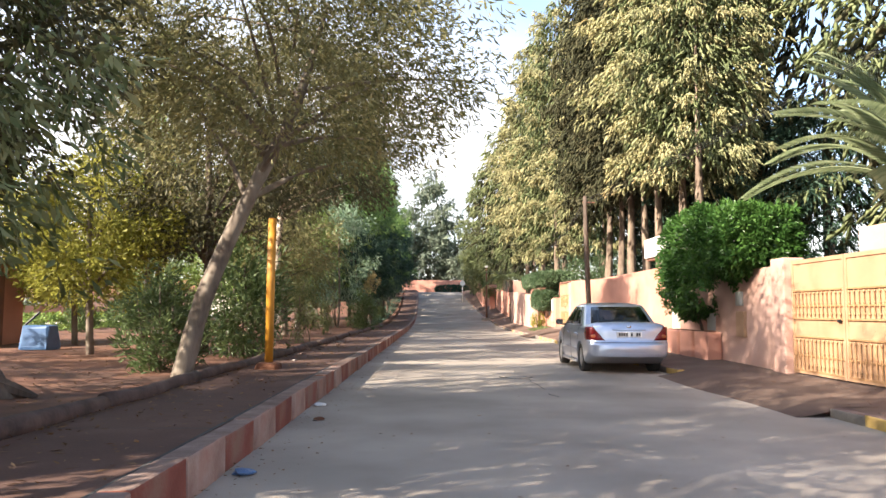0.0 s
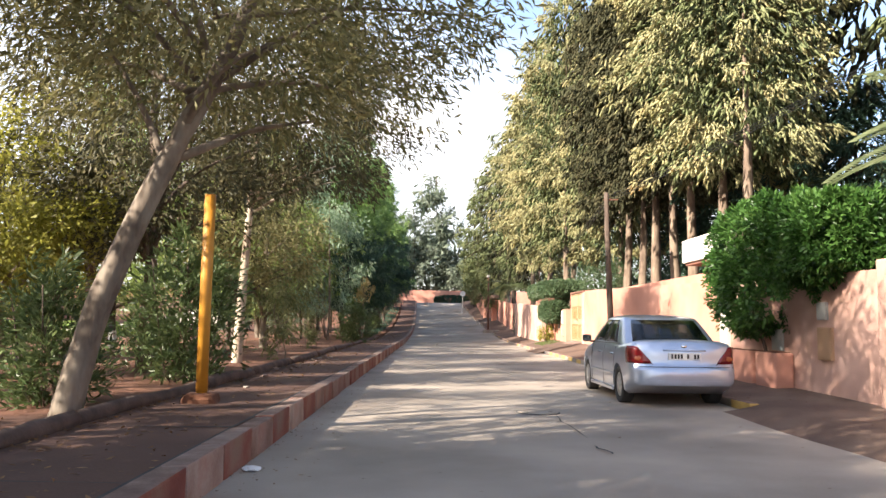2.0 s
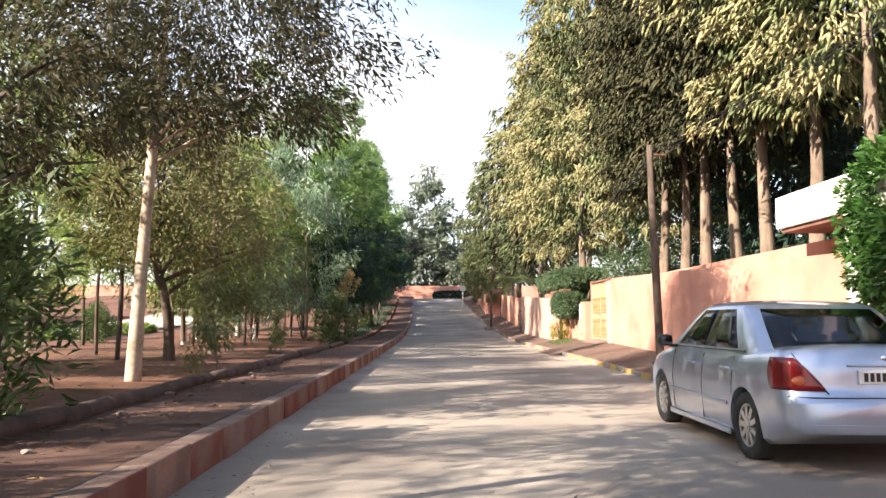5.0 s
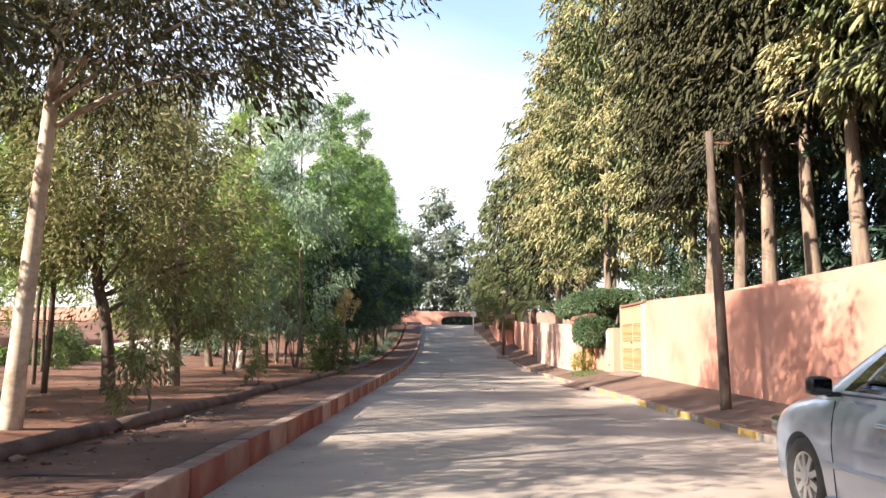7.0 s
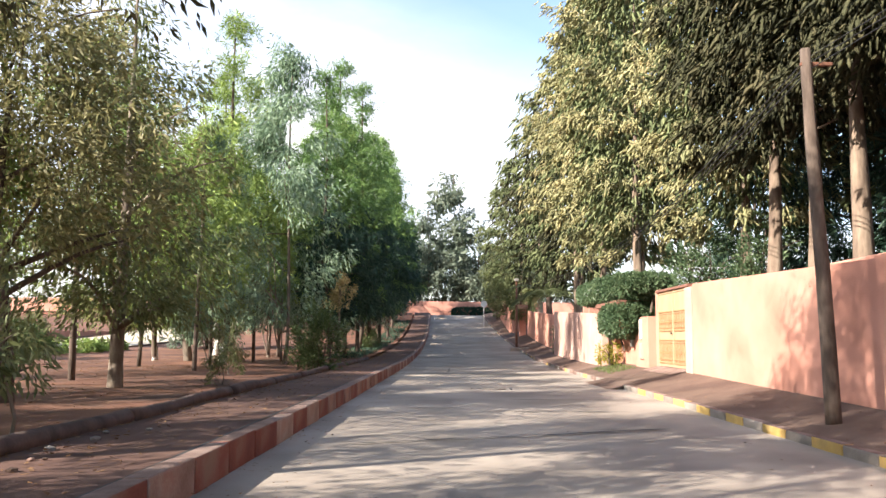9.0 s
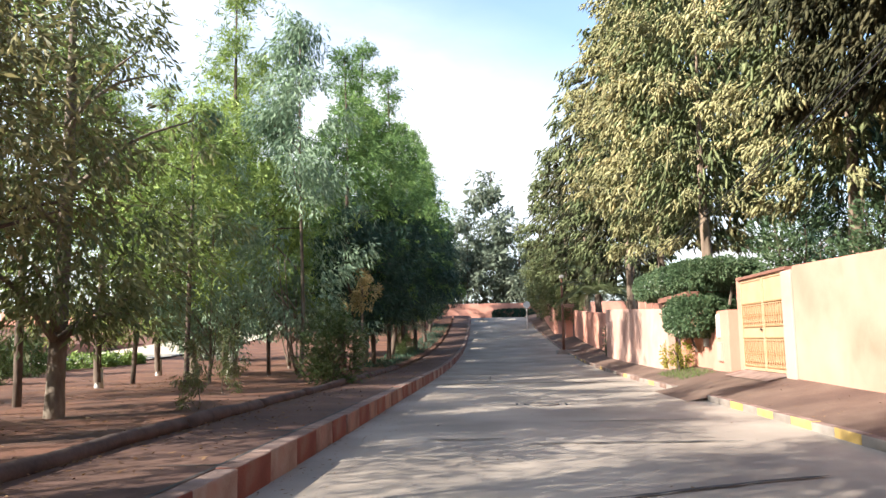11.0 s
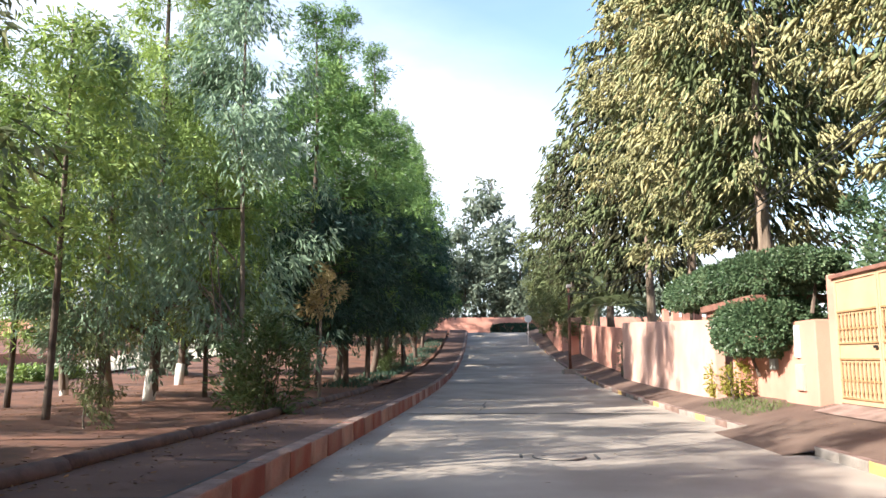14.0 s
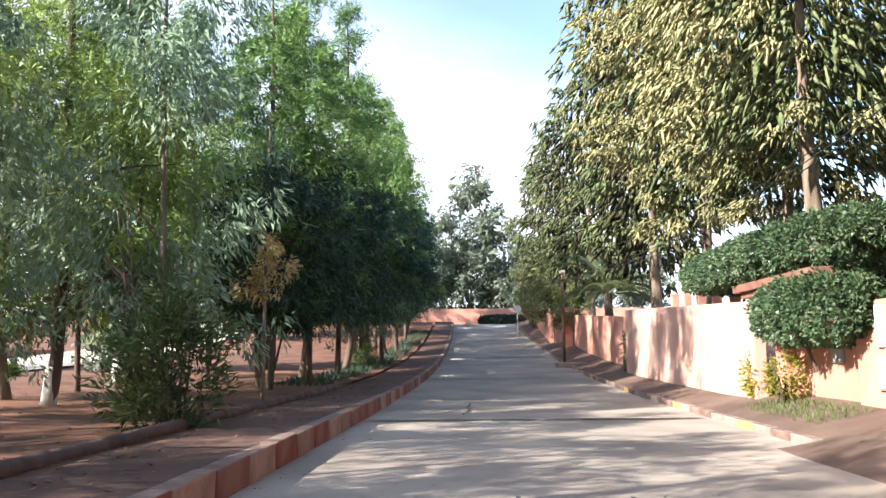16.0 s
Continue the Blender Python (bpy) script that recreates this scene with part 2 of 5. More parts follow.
DARK_LEAF = foliage("dark_needles", [(0.0184, 0.0437, 0.0284), (0.0368, 0.0782, 0.0486), (0.069, 0.127, 0.0743)], 0.2)
FICUS_LEAF = foliage("ficus_leaf", [(0.022, 0.06, 0.015), (0.05, 0.125, 0.025), (0.12, 0.23, 0.055)], 0.35, 0.35)
HEDGE_LEAF = foliage("hedge_leaf", [(0.04, 0.075, 0.036), (0.09, 0.145, 0.07), (0.2, 0.26, 0.135)], 0.3, 0.35)
OLIVE_LEAF = foliage("olive_leaf", [(0.101, 0.106, 0.0447), (0.212, 0.201, 0.082), (0.361, 0.319, 0.149)], 0.35)
YELLOW_LEAF = foliage("yellow_leaf", [(0.168, 0.165, 0.0288), (0.301, 0.297, 0.054), (0.455, 0.419, 0.096)], 0.5)
DUSKY_LEAF = foliage("dusky_leaf", [(0.0405, 0.045, 0.0225), (0.09, 0.0855, 0.0405), (0.171, 0.149, 0.0765)], 0.35)
PALM_LEAF = foliage("palm_leaf", [(0.10, 0.13, 0.06), (0.2, 0.24, 0.12), (0.32, 0.34, 0.19)], 0.35)


# ---- helpers for meshes ----
def thing(name, x=0, y=0, z=0, rz=0):
    ob = new(name)
    ob.empty_display_size = 0.2
    ob.matrix_basis = pose(x, y, z, 0, 0, rz)
    return ob


def link_mesh(name, me, material, parent=None, label="", smooth=False):
    me.materials.clear()
    me.materials.append(material)
    if smooth:
        me.polygons.foreach_set("use_smooth", [True] * len(me.polygons))
    ob = new(name, me)
    if parent:
        ob.parent = parent
    if label:
        tagged(ob, label)
    return ob


def part(name, bm, material, parent=None, label="", smooth=False):
    me = bpy.data.meshes.new(name)
    bm.to_mesh(me)
    bm.free()
    return link_mesh(name, me, material, parent, label, smooth)


def box(x0, x1, y0, y1, z0, z1, bevel=0.0, bm=None):
    bm = bm or bmesh.new()
    made = bmesh.ops.create_cube(bm, size=1.0, matrix=Matrix.Translation(((x0 + x1) / 2, (y0 + y1) / 2, (z0 + z1) / 2)) @ Matrix.Diagonal((x1 - x0, y1 - y0, z1 - z0, 1)))
    if bevel:
        edges = list({e for v in made["verts"] for e in v.link_edges})
        bmesh.ops.bevel(bm, geom=edges, offset=bevel, segments=2, affect="EDGES", profile=0.6)
    return bm


def tube(points, radii, sides=8, bm=None, wobble=0.0, seed=0):
    """A tapered tube along points."""
    bm = bm or bmesh.new()
    rng = random.Random(seed)
    rings = []
    pts = [Vector(p) for p in points]
    for i, p in enumerate(pts):
        d = (pts[min(i + 1, len(pts) - 1)] - pts[max(i - 1, 0)]).normalized()
        u = d.orthogonal().normalized() if abs(d.z) < 0.9 else Vector((0, 1, 0)).cross(d).normalized()
        v = d.cross(u)
        ring = []
        for k in range(sides):
            a = 2 * math.pi * k / sides
            r = radii[i] * (1 + wobble * rng.uniform(-1, 1))
            ring.append(bm.verts.new(p + (u * math.cos(a) + v * math.sin(a)) * r))
        rings.append(ring)
    for a, b in zip(rings, rings[1:]):
        for k in range(sides):
            bm.faces.new((a[k], a[(k + 1) % sides], b[(k + 1) % sides], b[k]))
    bm.faces.new(rings[0][::-1])
    bm.faces.new(rings[-1])
    return bm


def smooth_line(points, steps=5):
    """More points along a bent line."""
    pts = [Vector(p) for p in points]
    ext = [pts[0] * 2 - pts[1]] + pts + [pts[-1] * 2 - pts[-2]]
    out = []
    for i in range(1, len(ext) - 2):
        for k in range(steps):
            t = k / steps
            a, b, c, d = ext[i - 1], ext[i], ext[i + 1], ext[i + 2]
            out.append(0.5 * ((2 * b) + (c - a) * t + (2 * a - 5 * b + 4 * c - d) * t * t + (3 * b - a - 3 * c + d) * t ** 3))
    return out + [pts[-1]]


def leaves(name, centres, sizes, outward, per, length, width, droop, spread, rng, squash=0.8, shell=0.0):
    """A mesh of many small pointed leaves in clumps round the centres."""
    n = len(centres) * per
    c = np.repeat(centres, per, axis=0)
    s = np.repeat(sizes, per)[:, None]
    o = np.repeat(outward, per, axis=0)
    q = rng.normal(size=(n, 3))
    q /= np.linalg.norm(q, axis=1)[:, None]
    pos = c + q * s * (shell + (1 - shell) * np.cbrt(rng.random((n, 1)))) * np.array([1, 1, squash])
    d = o * 0.6 + q * 0.5 + np.array([0, 0, -droop]) + rng.normal(size=(n, 3)) * spread
    d /= np.linalg.norm(d, axis=1)[:, None]
    w = np.cross(d, rng.normal(size=(n, 3)))
    w /= np.linalg.norm(w, axis=1)[:, None] + 1e-9
    ln = (length * (0.6 + 0.8 * rng.random((n, 1))))
    wd = (width * (0.6 + 0.8 * rng.random((n, 1))))
    verts = np.empty((n, 4, 3))
    bend = np.cross(d, w) * ln * 0.12
    verts[:, 0] = pos
    verts[:, 1] = pos + d * ln * 0.45 + w * wd * 0.5 + bend
    verts[:, 2] = pos + d * ln
    verts[:, 3] = pos + d * ln * 0.45 - w * wd * 0.5 + bend
    me = bpy.data.meshes.new(name)
    me.vertices.add(4 * n)
    me.vertices.foreach_set("co", verts.reshape(-1))
    me.loops.add(4 * n)
    me.loops.foreach_set("vertex_index", np.arange(4 * n, dtype=np.int32))
    me.polygons.add(n)
    me.polygons.foreach_set("loop_start", np.arange(0, 4 * n, 4, dtype=np.int32))
    me.update(calc_edges=True)
    return me


def tufts(name, centres, outward, blades, length, width, droop, rng, spread=0.75):
    """A mesh of small sprays: in each, pointed blades fan out from one point."""
    n = len(centres)
    d = outward[:, None, :] * 0.55 + np.array([0, 0, -droop]) + rng.normal(size=(n, blades, 3)) * spread
    d /= np.linalg.norm(d, axis=2)[:, :, None]
    w = np.cross(d, rng.normal(size=(n, blades, 3)))
    w /= np.linalg.norm(w, axis=2)[:, :, None] + 1e-9
    size = (0.65 + 0.7 * rng.random((n, 1, 1))) * (0.75 + 0.5 * rng.random((n, blades, 1)))
    ln, wd = length * size, width * size
    c = centres[:, None, :]
    verts = np.empty((n, 1 + 2 * blades, 3))
    verts[:, 0] = centres
    fall = np.array([0, 0, -0.15]) * ln
    verts[:, 1::2] = c + d * ln + w * wd * 0.5 + fall
    verts[:, 2::2] = c + d * ln * 0.9 - w * wd * 0.5 + fall
    one = np.zeros((blades, 3), dtype=np.int32)
    for k in range(2):
        one[:, k + 1] = 1 + 2 * np.arange(blades) + k
    loops = (one[None] + (np.arange(n, dtype=np.int32) * (1 + 2 * blades))[:, None, None]).reshape(-1)
    return triangles(name, verts.reshape(-1, 3), loops)


def triangles(name, verts, loops):
    """A mesh of loose triangles from corner numbers."""
    me = bpy.data.meshes.new(name)
    me.vertices.add(len(verts))
    me.vertices.foreach_set("co", np.ascontiguousarray(verts).reshape(-1))
    me.loops.add(len(loops))
    me.loops.foreach_set("vertex_index", loops.astype(np.int32))
    me.polygons.add(len(loops) // 3)
    me.polygons.foreach_set("loop_start", np.arange(0, len(loops), 3, dtype=np.int32))
    me.update(calc_edges=True)
    return me


def plumes(name, tops, outward, long, thick, rng, droop=0.8, sides=3):
    """A mesh of hanging foliage sprays: each a ragged, bent spindle that tapers to a point."""
    n = len(tops)
    size = 0.55 + 0.9 * rng.random((n, 1))
    axis = outward * 0.6 + np.array([0, 0, -droop]) + rng.normal(size=(n, 3)) * 0.38
    axis /= np.linalg.norm(axis, axis=1)[:, None]
    u = np.cross(axis, rng.normal(size=(n, 3)))
    u /= np.linalg.norm(u, axis=1)[:, None] + 1e-9
    v = np.cross(axis, u)
    verts = np.empty((n, 2 + 2 * sides, 3))
    verts[:, 0] = tops
    verts[:, -1] = tops + axis * long * size + np.array([0, 0, -0.18]) * long * size
    for r, (t, girth) in enumerate(((0.22, 1.0), (0.6, 0.85))):
        for k in range(sides):
            ang = 2 * math.pi * k / sides + r * 0.9
            rad = thick * size * girth * (0.4 + 1.2 * rng.random((n, 1)))
            slip = (rng.random((n, 1)) - 0.3) * 0.25
            verts[:, 1 + r * sides + k] = tops + axis * long * size * (t + slip) + (u * math.cos(ang) + v * math.sin(ang)) * rad + np.array([0, 0, -0.18]) * long * size * t * t
    tri = []
    for k in range(sides):
        m = (k + 1) % sides
        p, q = 1 + k, 1 + sides + k
        tri += [(0, 1 + m, p), (1 + 2 * sides, q, 1 + sides + m), (p, 1 + m, 1 + sides + m), (p, 1 + sides + m, q)]
    loops = (np.array(tri, dtype=np.int32).reshape(1, -1) + (np.arange(n, dtype=np.int32) * (2 + 2 * sides))[:, None]).reshape(-1)
    return triangles(name, verts.reshape(-1, 3), loops)


def branch_points(branches, per, z0, z1, profile, rng, climb=0.35, sag=0.3, spread=0.28, lump=0.2, start=0.3):
    """Points spread along branches that reach from the stem to the crown's outline. Also gives the branches."""
    tips, away = crown_points(branches, z0, z1, profile, rng, 0.8, lump)
    reach = np.hypot(tips[:, 0], tips[:, 1])
    roots = np.stack([tips[:, 0] * 0.03, tips[:, 1] * 0.03, np.maximum(z0 * 0.75, tips[:, 2] - climb * reach)], axis=1)
    t = start + (1 - start) * np.sqrt(rng.random((len(tips), per)))
    pts = roots[:, None, :] + (tips - roots)[:, None, :] * t[:, :, None]
    pts[:, :, 2] += (np.sin(np.pi * t) * 0.15 - sag * t ** 3) * reach[:, None] * 0.35
    pts += rng.normal(size=pts.shape) * spread * (0.4 + 0.6 * t[:, :, None]) * np.array([1, 1, 0.75])
    out = np.repeat(away, per, axis=0)
    lines = [[tuple(r), tuple((r + p) / 2 + np.array([0, 0, 0.05 * q])), tuple(p - np.array([0, 0, sag * 0.35 * q]))] for r, p, q in zip(roots, tips, reach)]
    return pts.reshape(-1, 3), out, lines


def crown_points(n, z0, z1, profile, rng, inner=0.45, lump=0.25, lean=(0, 0)):
    """Clump centres in a crown whose radius at height fraction h is profile(h)."""
    h = rng.random(n)
    r = np.array([profile(v) for v in h])
    keep = rng.random(n) < (r / r.max()) ** 0.8 + 0.1
    h, r = h[keep], r[keep]
    a = rng.random(len(h)) * 2 * math.pi
    bump = 1 + lump * np.sin(a * 3 + h * 17) * np.sin(a * 2 + h * 9 + 2) + lump * 0.5 * rng.normal(size=len(h))
    rr = r * (inner + (1 - inner) * np.sqrt(rng.random(len(h)))) * bump
    pts = np.stack([rr * np.cos(a) + lean[0] * h, rr * np.sin(a) + lean[1] * h, z0 + (z1 - z0) * h], axis=1)
    out = np.stack([np.cos(a), np.sin(a), 0.15 + 0 * a], axis=1)
    return pts, out


def rise(y):
    """Height of the road along its length: level, then climbing to the crossing."""
    y = min(y, 103.0)
    return 0.27 * ((y - 45.0) / 19.0) ** 2.36 if y > 45 else 0.0


def bend(y):
    """Sideways turn of the road towards the crossing."""
    return -0.0008 * (min(y, 105.0) - 62.0) ** 2 if y > 62 else 0.0


def verge(y):
    """Height of the ground along the garden walls above the road."""
    return 0.16 + 0.34 * min(1.0, max(0.0, (y - 14.0) / 24.0))


def strip(xs, zs, y0, y1, step, cross=None):
    """A sheet along the road: offsets xs with heights zs(y) above the road."""
    bm = bmesh.new()
    rows = []
    n = int((y1 - y0) / step)
    for i in range(n + 1):
        y = y0 + (y1 - y0) * i / n
        rows.append([bm.verts.new((x + bend(y) * (0.4 if x < 0 else 1.0), y, rise(y) + z(y, x))) for x, z in zip(xs, zs)])
    for a, b in zip(rows, rows[1:]):
        for k in range(len(xs) - 1):
            bm.faces.new((a[k], a[k + 1], b[k + 1], b[k]))
    return bm


# ---- ground, road, pavements ----
KERB_L, KERB_R, BORDER, WALL_X = -1.64, 4.87, -3.4, 6.55
END = 103.0
ys = [-60, -20] + list(range(0, 112, 4)) + [140, 200, 400, 900]
bm = bmesh.new()
rows = [[bm.verts.new((x, y, rise(y) - 0.25)) for x in (-900, -200, -60, -20, 0, 20, 60, 200, 900)] for y in ys]
for a, b in zip(rows, rows[1:]):
    for k in range(8):
        bm.faces.new((a[k], a[k + 1], b[k + 1], b[k]))
tagged(part("ground", bm, EARTH), "bare reddish earth reaching to the horizon", "ground", kind="structure")
crownz = lambda y, x: 0.012 * noise.noise((x * 0.6, y * 0.35, 0))
rx = [KERB_L - 0.05 + (KERB_R - KERB_L + 0.1) * i / 10 for i in range(11)]
tagged(part("road", strip(rx, [crownz] * 11, -25, END, 0.8), ASPHALT, smooth=True), "worn grey asphalt road with tree shadows across it", "road", kind="structure")
bm = bmesh.new()
q = [bm.verts.new(v) for v in ((-60, END, rise(END) - 0.01), (60, END, rise(END) - 0.01), (60, END + 6.5, rise(END) - 0.01), (-60, END + 6.5, rise(END) - 0.01))]
bm.faces.new(q)
tagged(part("road_crossing", bm, ASPHALT), "sunlit asphalt cross street at the end of the road", "road", kind="structure")
paz = lambda y, x: 0.27 + 0.012 * noise.noise((x * 0.9, y * 0.5, 3))
px = [BORDER + (KERB_L - 0.15 - BORDER) * i / 5 for i in range(6)]
tagged(part("pavement", strip(px, [paz] * 6, -25, END, 0.7), PAVING, smooth=True), "raised reddish concrete pavement dusted with earth", "pavement", kind="structure")
soil = lambda y, x: 0.31 + 0.10 * noise.noise((x * 0.35, y * 0.35, 7)) + 0.03 * noise.noise((x * 1.7, y * 1.7, 2)) - 0.05
sx = [-40, -30, -22] + [-18 + 0.6 * i for i in range(25)]
tagged(part("park_soil", strip(sx, [soil] * len(sx), -25, END, 0.6), EARTH, smooth=True), "bare red-brown soil of the tree park", "ground", kind="structure")
vz = lambda y, x: 0.11 + (verge(y) - 0.11) * (x - KERB_R - 0.16) / (WALL_X - KERB_R) + 0.015 * noise.noise((x, y * 0.6, 5))
vx = [KERB_R + 0.14 + (WALL_X + 0.4 - KERB_R - 0.14) * i / 6 for i in range(7)]
tagged(part("sidewalk", strip(vx, [vz] * 7, -25, END, 0.7), SIDEWALK, smooth=True), "narrow earth-covered sidewalk below the garden walls", "pavement", kind="structure")


for k, (ya, yb_) in enumerate(((9.45, 15.42), (37.1, 40.43))):
    az_ = [lambda y, x: -0.01, lambda y, x: 0.028, lambda y, x: 0.08, lambda y, x: vz(y, x) + 0.009, lambda y, x: vz(y, x) + 0.009]
    tagged(part(f"driveway_apron", strip([KERB_R - 0.5, KERB_R - 0.25, KERB_R, KERB_R + 0.16, KERB_R + 0.6], az_, ya, yb_, 0.4), SIDEWALK, smooth=True), "worn dusty ramp from the road to a gate", "ramp", kind="structure")

tagged(part("threshold", strip([6.12, WALL_X + 0.2], [lambda y, x: vz(y, x) + 0.02] * 2, 37.3, 40.3, 0.5), KERB_TOP), "pale concrete threshold before the ochre gate", "threshold", kind="structure")

# ---- garden walls ----
def wall(name, y0, y1, h, material, label, x=WALL_X, thick=0.25, cap=0.05, h1=None):
    w = thing(name, x, y0, rise(y0) + verge(y0))
    h1 = h1 if h1 is not None else h
    top = rise(y1) + verge(y1) - rise(y0) - verge(y0) + h1
    bm = bmesh.new()
    v = [bm.verts.new(p) for p in ((0, 0, -0.6), (thick, 0, -0.6), (thick, y1 - y0, -0.6), (0, y1 - y0, -0.6), (0, 0, h), (thick, 0, h), (thick, y1 - y0, top), (0, y1 - y0, top))]
    for f in ((0, 3, 2, 1), (4, 5, 6, 7), (0, 1, 5, 4), (1, 2, 6, 5), (2, 3, 7, 6), (3, 0, 4, 7)):
        bm.faces.new([v[i] for i in f])
    bmesh.ops.bevel(bm, geom=bm.edges[:], offset=0.02, segments=2, affect="EDGES")
    part("wall_body", bm, material, w)
    return tagged(w, label, "wall", "garden walls", "structure")


wall("wall_1", -22, 10.5, 2.1, PEACH_WALL, "peach rendered garden wall")
wall("wall_2", 14.75, 20.62, 2.0, PEACH_WALL, "peach rendered wall under an overhanging green bush", x=6.6)
wall("wall_3", 20.98, 36.7, 2.05, RENDER_WALL, "tall salmon rendered garden wall with sun patches", h1=2.25)
wall("wall_4", 42.3, 44.9, 1.3, RENDER_WALL, "low salmon wall below a clipped hedge", x=6.5)
wall("wall_5", 45.4, 59.0, 1.72, PEACH_WALL, "sunlit peach rendered garden wall", x=5.9, h1=2.12)
wall("wall_6", 60.5, 79.4, 1.9, RENDER_WALL, "salmon garden wall further along the road", x=6.4)
wall("wall_7", 84.2, 101, 1.7, RENDER_WALL, "salmon garden wall near the crossing", x=5.3)
far = thing("wall_8", 0, END + 8, rise(END))
part("wall_body", box(-60, 60, 0, 0.3, -0.5, 1.9, 0.02), RENDER_WALL, far)
tagged(far, "salmon wall across the end of the road", "wall", "garden walls", "structure")


# ---- trees ----
def tree(name, label, trunk, radii, mat_bark, crown, mat_leaf, limbs=(), category="tree", group="", sides=9, seed=1, core=None, limb_size=0.5):
    """trunk: line of the stem; crown: a leaf mesh; limbs: lines that leave the stem."""
    t = thing(name)
    line = smooth_line(trunk, 4)
    rr = np.interp(np.linspace(0, 1, len(line)), np.linspace(0, 1, len(radii)), radii)
    part("trunk", tube(line, list(rr), sides, wobble=0.07, seed=seed), mat_bark, t, smooth=True)
    for k, lb in enumerate(limbs):
        ln = smooth_line(lb, 3)
        r0 = float(np.interp(lb[0][2], [p[2] for p in trunk], np.interp(np.linspace(0, 1, len(trunk)), np.linspace(0, 1, len(radii)), radii))) * limb_size
        part("limb", tube(ln, list(np.linspace(r0, 0.012, len(ln))), 6, seed=k), mat_bark, t, smooth=True)
    link_mesh("crown", crown, mat_leaf, t)
    # inner crown: the hollow's shade is put into a darker leaf colour
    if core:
        link_mesh("inner_crown", core, FAR_INNER_CYPRESS if mat_leaf == CYPRESS_LEAF else SHADED_CYPRESS, t, "inner foliage with shade put into its leaf colour")
    return tagged(t, label, category, group)


def limbs_to(pts, trunk_xy, rng, n, drop=1.2):
    out = []
    for i in rng.choice(len(pts), n, replace=False):
        p = pts[i]
        z = max(0.3, p[2] - drop * (0.6 + rng.random()))
        bx, by = trunk_xy(z)
        mid = ((bx + p[0]) / 2 + rng.normal() * 0.1, (by + p[1]) / 2 + rng.normal() * 0.1, (z + p[2]) / 2 + 0.15)
        out.append([(bx, by, z), mid, tuple(p)])
    return out


def cypress(seed, height=18.5, base=4.2, radius=3.2, branches=270, per=44, size=1.0, leaf=None, label="tall old cypress with dense olive-brown sprays and bare lower trunk", climb=0.3, droop=0.8, inside=3600):
    rng = np.random.default_rng(seed)
    prof = lambda h: radius * (0.7 + 1.2 * h if h < 0.25 else max(0.05, 1 - ((h - 0.25) / 0.77) ** 2.7))
    pts, out, lines = branch_points(branches, per, base, height, prof, rng, climb, 0.5, 0.14, 0.2, 0.55)
    dense = np.array([noise.noise(Vector(p) * 0.95 + Vector((seed * 9.0, 0, 0))) + 0.6 * noise.noise(Vector(p) * 2.1) for p in pts]) > -0.36
    me = plumes("cypress_crown", pts[dense], out[dense], 0.28 * size, 0.031 * size, rng, droop)
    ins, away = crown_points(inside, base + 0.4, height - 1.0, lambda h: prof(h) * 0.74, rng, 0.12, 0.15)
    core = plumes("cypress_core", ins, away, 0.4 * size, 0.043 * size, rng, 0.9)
    trunk = [(0, 0, -0.3), (0.05, 0, 2), (0, 0.08, 5), (0, 0, 9), (0, 0, height - 1)]
    short = [[r, tuple((np.array(r) + np.array(m)) / 2), m] for r, m, _ in lines[:10]]
    return tree("cypress_tree", label, trunk, [0.24, 0.18, 0.12, 0.035, 0.015], CYPRESS_BARK, me, leaf or CYPRESS_LEAF, short, group="cypresses behind the wall", seed=seed, core=core, limb_size=0.28)


